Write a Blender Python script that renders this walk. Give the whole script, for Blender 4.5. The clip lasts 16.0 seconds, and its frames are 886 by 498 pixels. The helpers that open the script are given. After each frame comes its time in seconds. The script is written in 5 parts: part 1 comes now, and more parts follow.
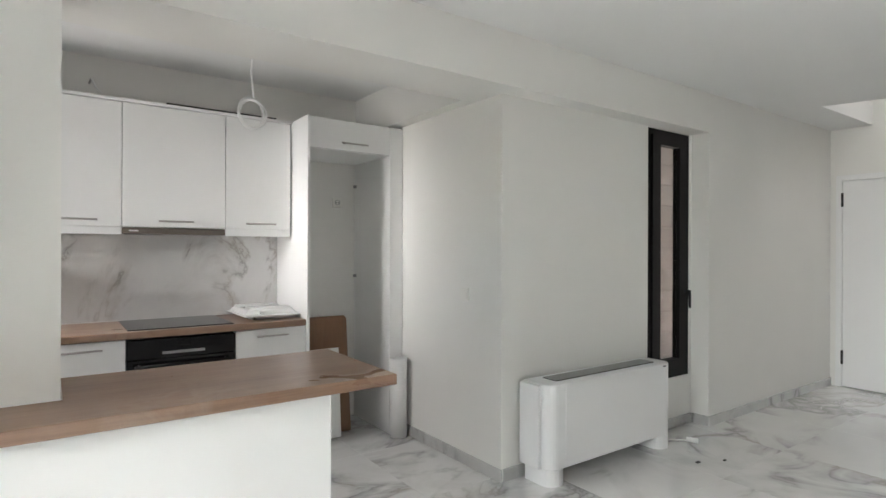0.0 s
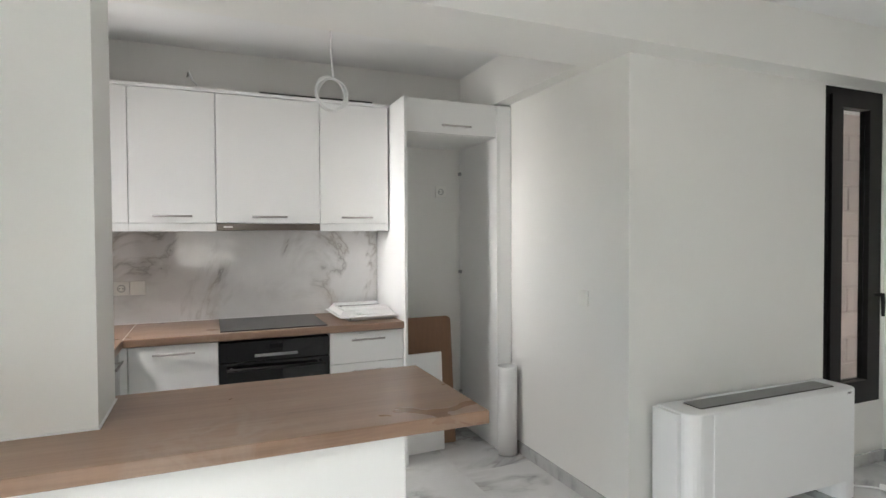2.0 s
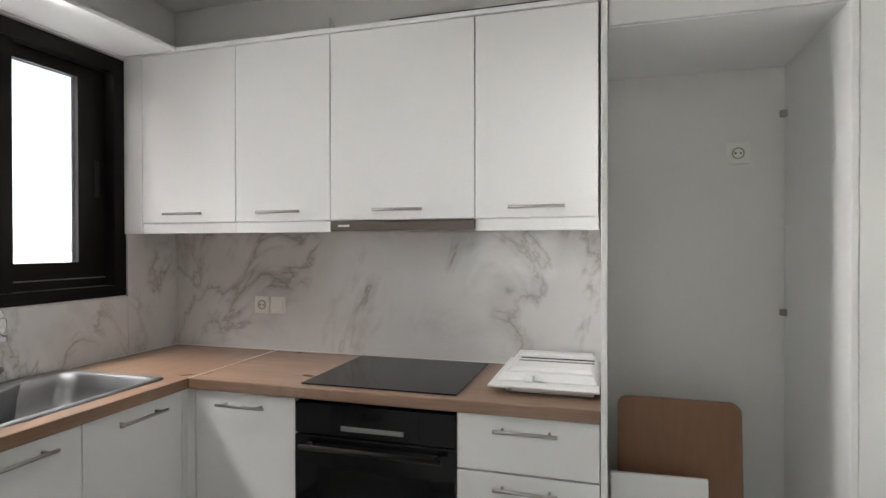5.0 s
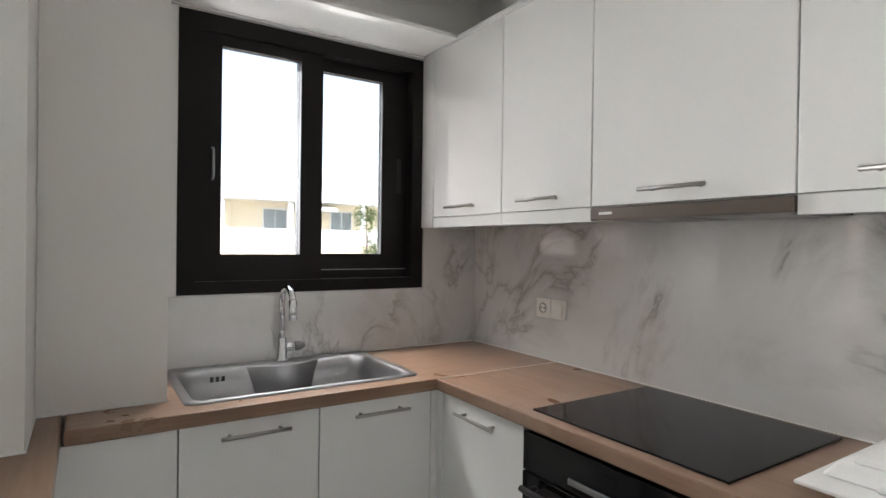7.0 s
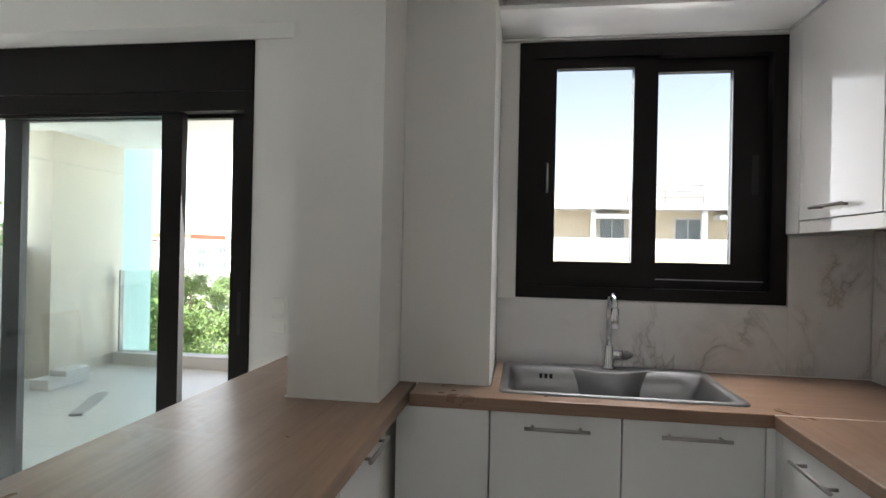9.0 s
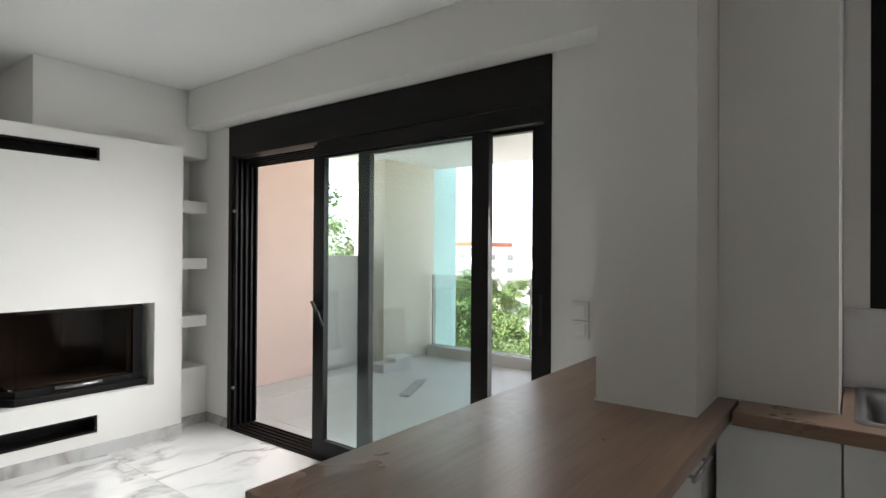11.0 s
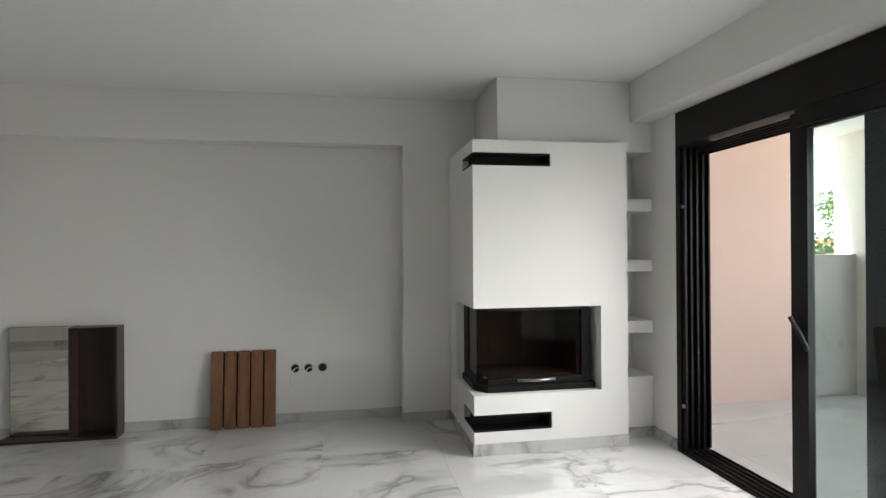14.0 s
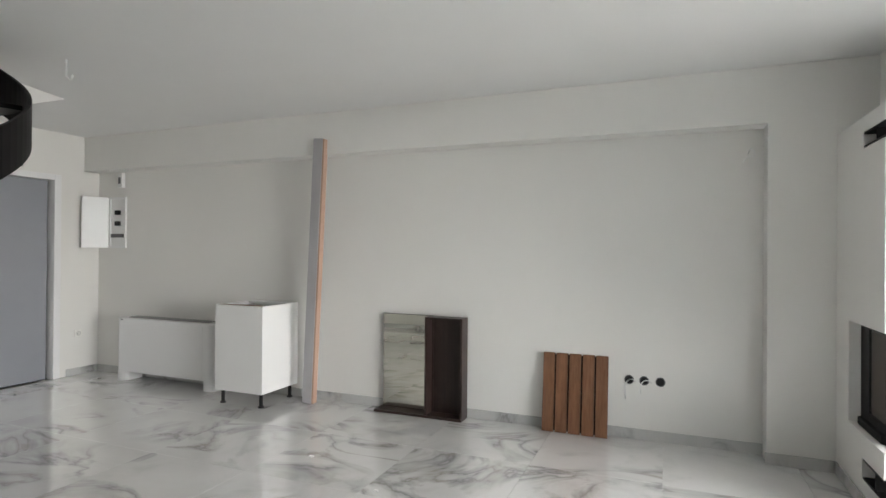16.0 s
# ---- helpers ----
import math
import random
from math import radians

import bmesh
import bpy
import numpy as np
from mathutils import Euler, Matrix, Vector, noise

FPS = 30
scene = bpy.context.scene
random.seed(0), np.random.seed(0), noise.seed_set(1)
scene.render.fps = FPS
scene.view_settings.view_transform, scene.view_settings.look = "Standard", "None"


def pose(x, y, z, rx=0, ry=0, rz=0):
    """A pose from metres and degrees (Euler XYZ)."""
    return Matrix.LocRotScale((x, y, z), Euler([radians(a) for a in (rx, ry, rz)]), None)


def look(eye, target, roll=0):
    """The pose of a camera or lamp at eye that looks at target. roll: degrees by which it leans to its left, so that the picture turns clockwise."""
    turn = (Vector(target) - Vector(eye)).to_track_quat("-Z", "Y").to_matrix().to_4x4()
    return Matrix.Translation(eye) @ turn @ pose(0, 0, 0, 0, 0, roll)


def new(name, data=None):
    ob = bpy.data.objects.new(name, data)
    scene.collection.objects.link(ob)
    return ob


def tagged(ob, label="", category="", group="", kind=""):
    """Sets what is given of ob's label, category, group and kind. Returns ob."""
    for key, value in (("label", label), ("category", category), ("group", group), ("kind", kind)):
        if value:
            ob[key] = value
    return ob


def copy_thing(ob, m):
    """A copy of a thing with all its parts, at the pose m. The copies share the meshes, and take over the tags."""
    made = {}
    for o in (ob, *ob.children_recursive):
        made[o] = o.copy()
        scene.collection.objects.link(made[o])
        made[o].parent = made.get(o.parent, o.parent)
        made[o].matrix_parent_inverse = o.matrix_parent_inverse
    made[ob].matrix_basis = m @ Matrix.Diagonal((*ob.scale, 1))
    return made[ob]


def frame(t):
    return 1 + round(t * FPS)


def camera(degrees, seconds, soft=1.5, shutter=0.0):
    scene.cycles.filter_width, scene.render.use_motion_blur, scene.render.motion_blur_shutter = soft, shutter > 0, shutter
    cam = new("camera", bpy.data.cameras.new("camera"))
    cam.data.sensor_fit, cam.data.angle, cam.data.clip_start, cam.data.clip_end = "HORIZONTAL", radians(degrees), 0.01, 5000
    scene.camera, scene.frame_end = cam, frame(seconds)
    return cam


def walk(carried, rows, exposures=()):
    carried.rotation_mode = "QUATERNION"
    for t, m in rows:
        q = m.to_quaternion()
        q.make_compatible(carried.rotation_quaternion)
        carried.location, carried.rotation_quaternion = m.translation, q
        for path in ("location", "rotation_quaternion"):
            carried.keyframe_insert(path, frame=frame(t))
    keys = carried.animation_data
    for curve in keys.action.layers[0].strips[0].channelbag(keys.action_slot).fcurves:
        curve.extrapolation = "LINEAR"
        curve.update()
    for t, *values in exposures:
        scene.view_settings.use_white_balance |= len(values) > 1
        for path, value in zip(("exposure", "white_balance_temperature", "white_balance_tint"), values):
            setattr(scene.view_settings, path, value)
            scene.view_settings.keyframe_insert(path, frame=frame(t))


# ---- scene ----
cam = camera(77.4, 16.0)
PATH = [
    (0, (0.695, -4.162, 1.376), (1.856, -2.533, 1.376), 0.2),
    (0.5, (0.695, -4.148, 1.375), (1.729, -2.436, 1.375), 0.2),
    (1, (0.732, -4.134, 1.376), (1.657, -2.36, 1.371), 0.1),
    (1.5, (0.836, -4.03, 1.389), (1.665, -2.21, 1.37), -0.1),
    (2, (1.01, -3.806, 1.421), (1.789, -1.965, 1.375), -0.3),
    (2.5, (1.241, -3.574, 1.409), (1.951, -1.705, 1.37), -0.4),
    (3, (1.468, -3.322, 1.408), (1.944, -1.38, 1.376), -0.6),
    (5.5, (2.254, -2.133, 1.399), (1.356, -0.346, 1.399), 0.2),
    (6, (2.337, -1.948, 1.392), (1.092, -0.383, 1.38), 0.3),
    (6.5, (2.307, -1.767, 1.384), (0.813, -0.438, 1.365), 0.6),
    (7, (2.264, -1.659, 1.377), (0.585, -0.573, 1.364), 0.8),
    (7.5, (2.249, -1.526, 1.358), (0.412, -0.735, 1.354), 0.7),
    (8, (2.28, -1.417, 1.377), (0.323, -1.003, 1.369), 0.8),
    (8.5, (2.326, -1.352, 1.367), (0.326, -1.314, 1.368), 0.9),
    (9, (2.36, -1.338, 1.368), (0.381, -1.631, 1.371), 1.2),
    (9.5, (2.381, -1.363, 1.347), (0.46, -1.918, 1.362), 1.1),
    (12, (2.4, -1.477, 1.369), (1.112, -3.007, 1.362), 0.0),
    (12.5, (2.387, -1.599, 1.363), (1.266, -3.255, 1.352), -0.0),
    (13, (2.373, -1.698, 1.381), (1.433, -3.464, 1.366), -0.1),
    (13.5, (2.307, -1.769, 1.377), (1.629, -3.651, 1.367), -0.3),
    (14, (2.238, -1.82, 1.381), (1.889, -3.789, 1.384), -0.4),
    (14.5, (2.184, -1.865, 1.403), (2.147, -3.864, 1.404), -0.2),
    (15, (2.2, -1.948, 1.388), (2.479, -3.928, 1.389), 0.2),
    (15.2, (2.229, -1.995, 1.399), (2.617, -3.957, 1.39), 0.2),
    (15.5, (2.276, -2.051, 1.393), (2.807, -3.979, 1.388), 0.2),
    (16, (2.373, -2.106, 1.373), (3.129, -3.958, 1.381), 0.4),
]
EXPOSURES = [(0, 3.3), (3, 3.45), (5.5, 3.38), (8, 3.15), (9, 2.8), (9.5, 2.6), (12, 2.2), (13.5, 2.14), (14.5, 2.42), (15.5, 2.75), (16, 2.98)]
walk(cam, [(t, look(eye, target, roll)) for t, eye, target, roll in PATH], EXPOSURES)

# ---- world and sun ----
SUN_EL, SUN_AZ = radians(52), radians(105)  # azimuth measured from +y towards +x
world = bpy.data.worlds.new("world")
scene.world = world
world.use_nodes = True
wn = world.node_tree
sky = wn.nodes.new("ShaderNodeTexSky")
sky.sky_type, sky.sun_disc = "NISHITA", False
sky.sun_elevation, sky.sun_rotation = SUN_EL, SUN_AZ
sky.dust_density = 1.0
haze = wn.nodes.new("ShaderNodeHueSaturation")
haze.inputs["Saturation"].default_value = 0.45
wn.links.new(sky.outputs[0], haze.inputs["Color"])
wn.links.new(haze.outputs[0], wn.nodes["Background"].inputs[0])
wn.nodes["Background"].inputs[1].default_value = 0.15
sun_data = bpy.data.lights.new("sun", "SUN")
sun_data.energy, sun_data.angle, sun_data.color = 5.0, radians(0.6), (1, 0.95, 0.87)
sun = new("sun", sun_data)
sd = Vector((math.sin(SUN_AZ) * math.cos(SUN_EL), math.cos(SUN_AZ) * math.cos(SUN_EL), math.sin(SUN_EL)))
sun.matrix_world = look(sd * 40, (0, 0, 0))

def opening_lamp(name, eye, target, width, height, watts, spread, color=(1, 0.975, 0.958)):
    """An area lamp added for sky light or ground bounce at an opening."""
    d = bpy.data.lights.new(name, "AREA")
    d.shape, d.size, d.size_y, d.energy, d.color, d.spread = "RECTANGLE", width, height, watts, color, radians(spread)
    o = new(name, d)
    o.matrix_world = look(eye, target)
    return o


# added lamps; window: sky from above, bounce from below; balcony door likewise
opening_lamp("window_sky", (-0.16, -0.844, 2.1), (0.7, -0.844, 0.6), 0.9, 0.3, 1.9, 85)
opening_lamp("window_bounce", (-0.16, -0.844, 1.34), (0.9, -0.844, 2.6), 0.9, 0.3, 0.6, 85)
opening_lamp("window_side", (-0.16, -0.80, 1.72), (1.5, -0.44, 1.55), 0.8, 0.8, 0.75, 46)
opening_lamp("door_sky", (-0.35, -3.9, 2.0), (0.7, -3.55, 0.0), 2.4, 0.5, 4.9, 85)
opening_lamp("door_bounce", (-0.35, -3.9, 0.25), (1.0, -3.45, 2.0), 2.4, 0.5, 0.8, 85)
opening_lamp("door_side", (-0.30, -3.6, 1.1), (1.0, -4.75, 0.95), 1.7, 1.5, 2.2, 125, (0.94, 0.975, 1.0))
opening_lamp("door_far", (-0.3, -3.95, 1.1), (1.0, -4.2, 0.86), 2.3, 1.6, 5.9, 72)
# added fill lamp over the stair; the upper ceiling above it is closed
opening_lamp("stair_fill", (7.3, -3.8, 5.1), (7.0, -3.8, 0.0), 1.6, 2.4, 4.0, 150)

# ---- materials ----
class Mat:
    """A node material under construction."""

    def __init__(self, name, rough=0.5, metal=0.0, base=(0.8, 0.8, 0.8)):
        self.m = bpy.data.materials.new(name)
        self.m.use_nodes = True
        self.t = self.m.node_tree
        self.b = self.t.nodes["Principled BSDF"]
        self.set("Roughness", rough)
        self.set("Metallic", metal)
        self.set("Base Color", (*base, 1))

    def set(self, key, value):
        self.b.inputs[key].default_value = value

    def node(self, kind, **inputs):
        n = self.t.nodes.new(kind)
        for k, v in inputs.items():
            n.inputs[k.replace("_", " ")].default_value = v
        return n

    def link(self, a, b):
        self.t.links.new(a, b)

    def coords(self, scale=(1, 1, 1), shift=False):
        """World position, stretched; shift moves it by the object's own random number."""
        geo = self.t.nodes.new("ShaderNodeNewGeometry")
        out = geo.outputs["Position"]
        if shift:
            info = self.t.nodes.new("ShaderNodeObjectInfo")
            mul = self.t.nodes.new("ShaderNodeVectorMath")
            mul.operation = "SCALE"
            mul.inputs[0].default_value = (31.0, 17.0, 23.0)
            self.link(info.outputs["Random"], mul.inputs["Scale"])
            add = self.t.nodes.new("ShaderNodeVectorMath")
            self.link(out, add.inputs[0])
            self.link(mul.outputs[0], add.inputs[1])
            out = add.outputs[0]
        mp = self.t.nodes.new("ShaderNodeMapping")
        mp.inputs["Scale"].default_value = scale
        self.link(out, mp.inputs["Vector"])
        return mp.outputs[0]

    def noise(self, vec, scale, detail=4.0, rough=0.5, distort=0.0):
        n = self.node("ShaderNodeTexNoise", Scale=scale, Detail=detail, Roughness=rough, Distortion=distort)
        self.link(vec, n.inputs["Vector"])
        return n.outputs["Fac"]

    def ramp(self, fac, stops):
        r = self.t.nodes.new("ShaderNodeValToRGB")
        e = r.color_ramp.elements
        while len(e) < len(stops):
            e.new(0.5)
        for el, (p, c) in zip(e, stops):
            el.position, el.color = p, (*c, 1) if len(c) == 3 else c
        self.link(fac, r.inputs[0])
        return r.outputs[0]

    def mix(self, fac, a, b, mode="MIX"):
        n = self.t.nodes.new("ShaderNodeMix")
        n.data_type, n.blend_type = "RGBA", mode
        if isinstance(fac, float):
            n.inputs[0].default_value = fac
        else:
            self.link(fac, n.inputs[0])
        for sock, v in ((n.inputs[6], a), (n.inputs[7], b)):
            if isinstance(v, tuple):
                sock.default_value = (*v, 1)
            else:
                self.link(v, sock)
        return n.outputs[2]

    def bump(self, fac, strength=0.1, dist=0.01):
        n = self.node("ShaderNodeBump", Strength=strength, Distance=dist)
        self.link(fac, n.inputs["Height"])
        self.link(n.outputs[0], self.b.inputs["Normal"])

    def color(self, out):
        self.link(out, self.b.inputs["Base Color"])

    def rough(self, out):
        self.link(out, self.b.inputs["Roughness"])


def grey(v):
    return (v, v, v)


def paint(name, c, rough=0.7, vary=0.03, bump=0.06):
    """Rolled wall paint or plaster with faint blotches and roller grain."""
    m = Mat(name, rough)
    p = m.coords()
    blot = m.noise(p, 1.3, 3.0)
    lo = tuple(x * (1 - vary) for x in c)
    m.color(m.ramp(blot, [(0.3, lo), (0.7, c)]))
    m.bump(m.noise(p, 180.0, 3.0), bump, 0.002)
    return m.m


def marble(name, shift, scale, white=(0.8, 0.8, 0.79), vein=(0.3, 0.3, 0.3), warm=(0.46, 0.4, 0.34), rough=0.07, crisp=False):
    m = Mat(name, rough)
    p = m.coords((1, 1, 1), shift)
    warp = m.noise(p, 1.1 * scale, 3.0, 0.5)
    cloud = m.noise(p, 1.6 * scale, 6.0, 0.6, 0.7)
    base = m.ramp(cloud, [(0.3, tuple(v * 0.8 for v in white)), (0.46, tuple(v * 0.95 for v in white)), (0.65, white)])
    thin = m.noise(m.coords((1.0, 1.5, 0.7), shift), 1.0 * scale, 8.0 if crisp else 5.0, 0.58 if crisp else 0.52, 0.9)
    line = m.ramp(thin, [(0.44, grey(0)), (0.487, grey(0.5)), (0.5, grey(1)), (0.507, grey(0.75)), (0.56, grey(0))])
    if crisp:
        line = m.ramp(thin, [(0.455, grey(0)), (0.49, grey(0.4)), (0.5, grey(1)), (0.506, grey(0.5)), (0.535, grey(0))])
    patch = m.ramp(warp, [(0.43, grey(0.0)), (0.55, grey(1))])
    amount = m.mix(1.0, line, patch, "MULTIPLY")
    tone = m.ramp(m.noise(p, 3.0 * scale, 2.0), [(0.45, vein), (0.65, warm)])
    m.color(m.mix(amount, base, tone))
    m.set("Coat Weight", 1.0)
    m.set("Coat Roughness", 0.03)
    m.rough(m.ramp(m.noise(p, 9.0, 4.0), [(0.3, grey(rough * 0.7)), (0.75, grey(rough * 1.7))]))
    return m.m


def timber(name, axis, c0, c1, c2, scale=1.0, rough=0.3, shift=False, dust=0.26):
    """Wood with the grain along one axis."""
    m = Mat(name, rough)
    st = [1, 1, 1]
    st[axis] = 0.06
    p = m.coords(tuple(st), shift)
    big = m.noise(p, 7.0 * scale, 4.0, 0.55, 0.9)
    fine = m.noise(p, 60.0 * scale, 5.0, 0.6, 0.3)
    col = m.ramp(big, [(0.28, c0), (0.5, c1), (0.72, c2)])
    col = m.mix(0.35, col, m.ramp(fine, [(0.35, c0), (0.6, c2)]))
    smear = m.noise(m.coords((1, 1, 1)), 2.2, 5.0, 0.6, 0.8)
    wisp = m.ramp(m.noise(m.coords((1.6, 1, 1)), 4.5, 4.0, 0.55, 1.0), [(0.38, grey(0)), (0.52, grey(1)), (0.66, grey(0))])
    where = m.ramp(m.noise(m.coords((1, 1, 1)), 1.7, 2.0), [(0.46, grey(0)), (0.66, grey(dust))])
    film = m.ramp(smear, [(0.4, grey(0)), (0.8, grey(dust * 0.7))])
    col = m.mix(film, col, (0.4, 0.34, 0.29))
    streak = m.mix(1.0, wisp, where, "MULTIPLY")
    m.color(m.mix(streak, col, (0.42, 0.36, 0.31)))
    m.rough(m.ramp(smear, [(0.3, grey(rough * 0.85)), (0.75, grey(rough * 1.3))]))
    m.bump(fine, 0.08, 0.002)
    return m.m


def plain(name, c, rough=0.5, metal=0.0, wear=0.12, grain=40.0, bump=0.03):
    """A made surface with slight smudges in gloss and tone."""
    m = Mat(name, rough, metal)
    p = m.coords()
    n = m.noise(p, grain, 3.0)
    s = m.noise(p, 3.0, 4.0)
    m.color(m.ramp(s, [(0.3, tuple(v * (1 - wear) for v in c)), (0.7, c)]))
    m.rough(m.ramp(s, [(0.3, grey(max(rough * 0.9, 0.01))), (0.7, grey(min(rough * 1.1, 1)))]))
    m.bump(n, bump, 0.001)
    return m.m


def glass(name, tint=(1, 1, 1), gloss=0.06, rough=0.0):
    """Thin clear pane: see-through with a Fresnel gloss."""
    m = Mat(name)
    out = m.t.nodes["Material Output"]
    tr = m.node("ShaderNodeBsdfTransparent", Color=(*tint, 1))
    gl = m.node("ShaderNodeBsdfGlossy", Roughness=rough)
    lw = m.node("ShaderNodeLayerWeight", Blend=0.5)
    pw = m.t.nodes.new("ShaderNodeMath")
    pw.operation = "POWER"
    m.link(lw.outputs["Facing"], pw.inputs[0])
    pw.inputs[1].default_value = 5.0
    fr = m.t.nodes.new("ShaderNodeMath")
    fr.operation = "MULTIPLY_ADD"
    m.link(pw.outputs[0], fr.inputs[0])
    fr.inputs[1].default_value, fr.inputs[2].default_value = 0.9, gloss * 0.6
    mx = m.t.nodes.new("ShaderNodeMixShader")
    m.link(fr.outputs[0], mx.inputs[0])
    m.link(tr.outputs[0], mx.inputs[1])
    m.link(gl.outputs[0], mx.inputs[2])
    m.link(mx.outputs[0], out.inputs["Surface"])
    return m.m


def leafy(name, c0, c1):
    m = Mat(name, 0.6)
    geo = m.t.nodes.new("ShaderNodeNewGeometry")
    m.color(m.ramp(geo.outputs["Random Per Island"], [(0.0, c0), (1.0, c1)]))
    m.set("Subsurface Weight", 0.0)
    return m.m


WALL = paint("wall_paint", (0.80, 0.79, 0.76))
CEIL = paint("ceiling_paint", (0.80, 0.80, 0.79), 0.8)
PEACH = paint("peach_plaster", (0.84, 0.66, 0.58), 0.9, 0.06, 0.3)
CREAM = paint("cream_plaster", (0.72, 0.66, 0.57), 0.9, 0.05, 0.3)
GREYP = paint("grey_plaster", (0.6, 0.58, 0.55), 0.9, 0.08, 0.3)
FLOOR_M = marble("polished_floor_marble", True, 1.15, (0.74, 0.74, 0.73), (0.31, 0.31, 0.31), (0.4, 0.375, 0.34), 0.045)
SKIRT_M = marble("skirting_marble", False, 1.4, (0.56, 0.56, 0.55), (0.25, 0.25, 0.25), (0.34, 0.31, 0.28), 0.15)
SPLASH_M = marble("splashback_marble", False, 1.8, (0.72, 0.71, 0.70), (0.36, 0.35, 0.34), (0.45, 0.41, 0.37), 0.03, True)
GLOSS = plain("gloss_white_lacquer", (0.80, 0.80, 0.79), 0.025, 0, 0.02, 25.0, 0.004)
def coated(name, c, rough):
    """Smooth factory coating, very faint tone drift."""
    m = Mat(name, rough)
    m.color(m.ramp(m.noise(m.coords(), 2.0, 2.0), [(0.3, tuple(v * 0.985 for v in c)), (0.7, c)]))
    return m.m


MELA = plain("white_melamine", (0.81, 0.81, 0.80), 0.35, 0, 0.01, 120.0, 0.0)
ENAMEL = coated("white_enamel", (0.82, 0.82, 0.82), 0.28)
PLASTIC = coated("white_plastic", (0.8, 0.8, 0.79), 0.32)
PLATE = coated("plate_plastic", (0.82, 0.81, 0.77), 0.3)
GREYPL = plain("grey_plastic", (0.4, 0.4, 0.39), 0.4)
OAK_X = timber("oak_worktop_x", 0, (0.15, 0.087, 0.054), (0.235, 0.138, 0.088), (0.30, 0.19, 0.125))
OAK_Y = timber("oak_worktop_y", 1, (0.15, 0.087, 0.054), (0.235, 0.138, 0.088), (0.30, 0.19, 0.125))
BOARD = timber("brown_board", 2, (0.17, 0.085, 0.04), (0.2, 0.1, 0.05), (0.23, 0.12, 0.06), 0.8, 0.45, False, 0.04)
WENGE = timber("wenge_board", 2, (0.018, 0.01, 0.009), (0.03, 0.017, 0.015), (0.045, 0.027, 0.022), 1.0, 0.35, False, 0.02)
DECK = timber("deck_slat", 2, (0.11, 0.045, 0.02), (0.18, 0.08, 0.038), (0.25, 0.12, 0.06), 1.2, 0.5, True, 0.05)
ALU = plain("dark_bronze_aluminium", (0.008, 0.006, 0.006), 0.38, 0.0, 0.2)
ALU.node_tree.nodes["Principled BSDF"].inputs["Specular IOR Level"].default_value = 0.2
RUBBER = plain("black_rubber", (0.01, 0.01, 0.01), 0.7)
STEEL = plain("brushed_steel", (0.33, 0.33, 0.335), 0.36, 1.0, 0.1, 200.0)
HOODST = plain("dark_hood_steel", (0.2, 0.17, 0.15), 0.3, 1.0, 0.1, 200.0)
CHROME = plain("chrome", (0.75, 0.75, 0.76), 0.06, 1.0, 0.05)
NICKEL = plain("handle_nickel", (0.42, 0.4, 0.38), 0.3, 1.0, 0.1)
HOB = plain("black_hob_glass", (0.008, 0.008, 0.009), 0.08, 0, 0.1)
OVEN = plain("black_oven_glass", (0.006, 0.006, 0.007), 0.05, 0, 0.1)
SOOT = plain("dark_fire_metal", (0.007, 0.006, 0.006), 0.5, 0, 0.2)
BRICKF = plain("firebox_lining", (0.15, 0.115, 0.095), 0.8, 0, 0.2, 30.0, 0.2)
for dark, level in ((HOB, 0.25), (OVEN, 0.3), (SOOT, 0.2)):
    dark.node_tree.nodes["Principled BSDF"].inputs["Specular IOR Level"].default_value = level
GRILLE = plain("grey_grille", (0.16, 0.16, 0.16), 0.5, 0.3)
MIRROR = plain("mirror", (0.87, 0.86, 0.78), 0.01, 1.0, 0.01)
GLASS = glass("clear_glass", (0.9, 0.91, 0.91))
WINGLASS = glass("window_glass", (0.47, 0.485, 0.5))
TEAL = glass("tinted_glass", (0.82, 0.89, 0.89), 0.1)
SMOKE = glass("smoked_fire_glass", (0.6, 0.55, 0.52), 0.008)
TILE = plain("balcony_tile", (0.66, 0.65, 0.63), 0.5, 0, 0.1, 60.0, 0.1)
PRIMER = plain("grey_primed_wood", (0.42, 0.41, 0.42), 0.6, 0, 0.08)
PINKW = plain("bare_wood_edge", (0.5, 0.33, 0.25), 0.7)
DOORG = plain("grey_door_laminate", (0.3, 0.31, 0.34), 0.45, 0, 0.05)
DIRT = plain("dry_ground", (0.56, 0.53, 0.48), 0.95, 0, 0.35, 2.0, 0.3)
FACADE = paint("facade_cream", (0.8, 0.68, 0.5), 0.9, 0.08)
FACW = paint("facade_white", (0.72, 0.71, 0.69), 0.9, 0.06)
ROOFR = plain("red_roof_tile", (0.4, 0.13, 0.07), 0.9)
BLUEW_M = Mat("painted_blue_wall", 0.85)
BLUEW_M.color(BLUEW_M.ramp(BLUEW_M.noise(BLUEW_M.coords((1, 1, 1.4)), 0.45, 5.0, 0.6, 1.2), [(0.34, (0.2, 0.33, 0.42)), (0.45, (0.5, 0.52, 0.52)), (0.54, (0.62, 0.6, 0.57)), (0.62, (0.25, 0.42, 0.5)), (0.72, (0.5, 0.36, 0.3))]))
BLUEW = BLUEW_M.m
BLUEBIN = plain("blue_painted_steel", (0.03, 0.16, 0.5), 0.5)
TURQ = paint("turquoise_plaster", (0.58, 0.8, 0.785), 0.9, 0.04, 0.2)
PANE_D = plain("dark_window", (0.2, 0.23, 0.24), 0.1)
BARK = plain("bark", (0.1, 0.07, 0.05), 0.9, 0, 0.3, 20.0, 0.4)
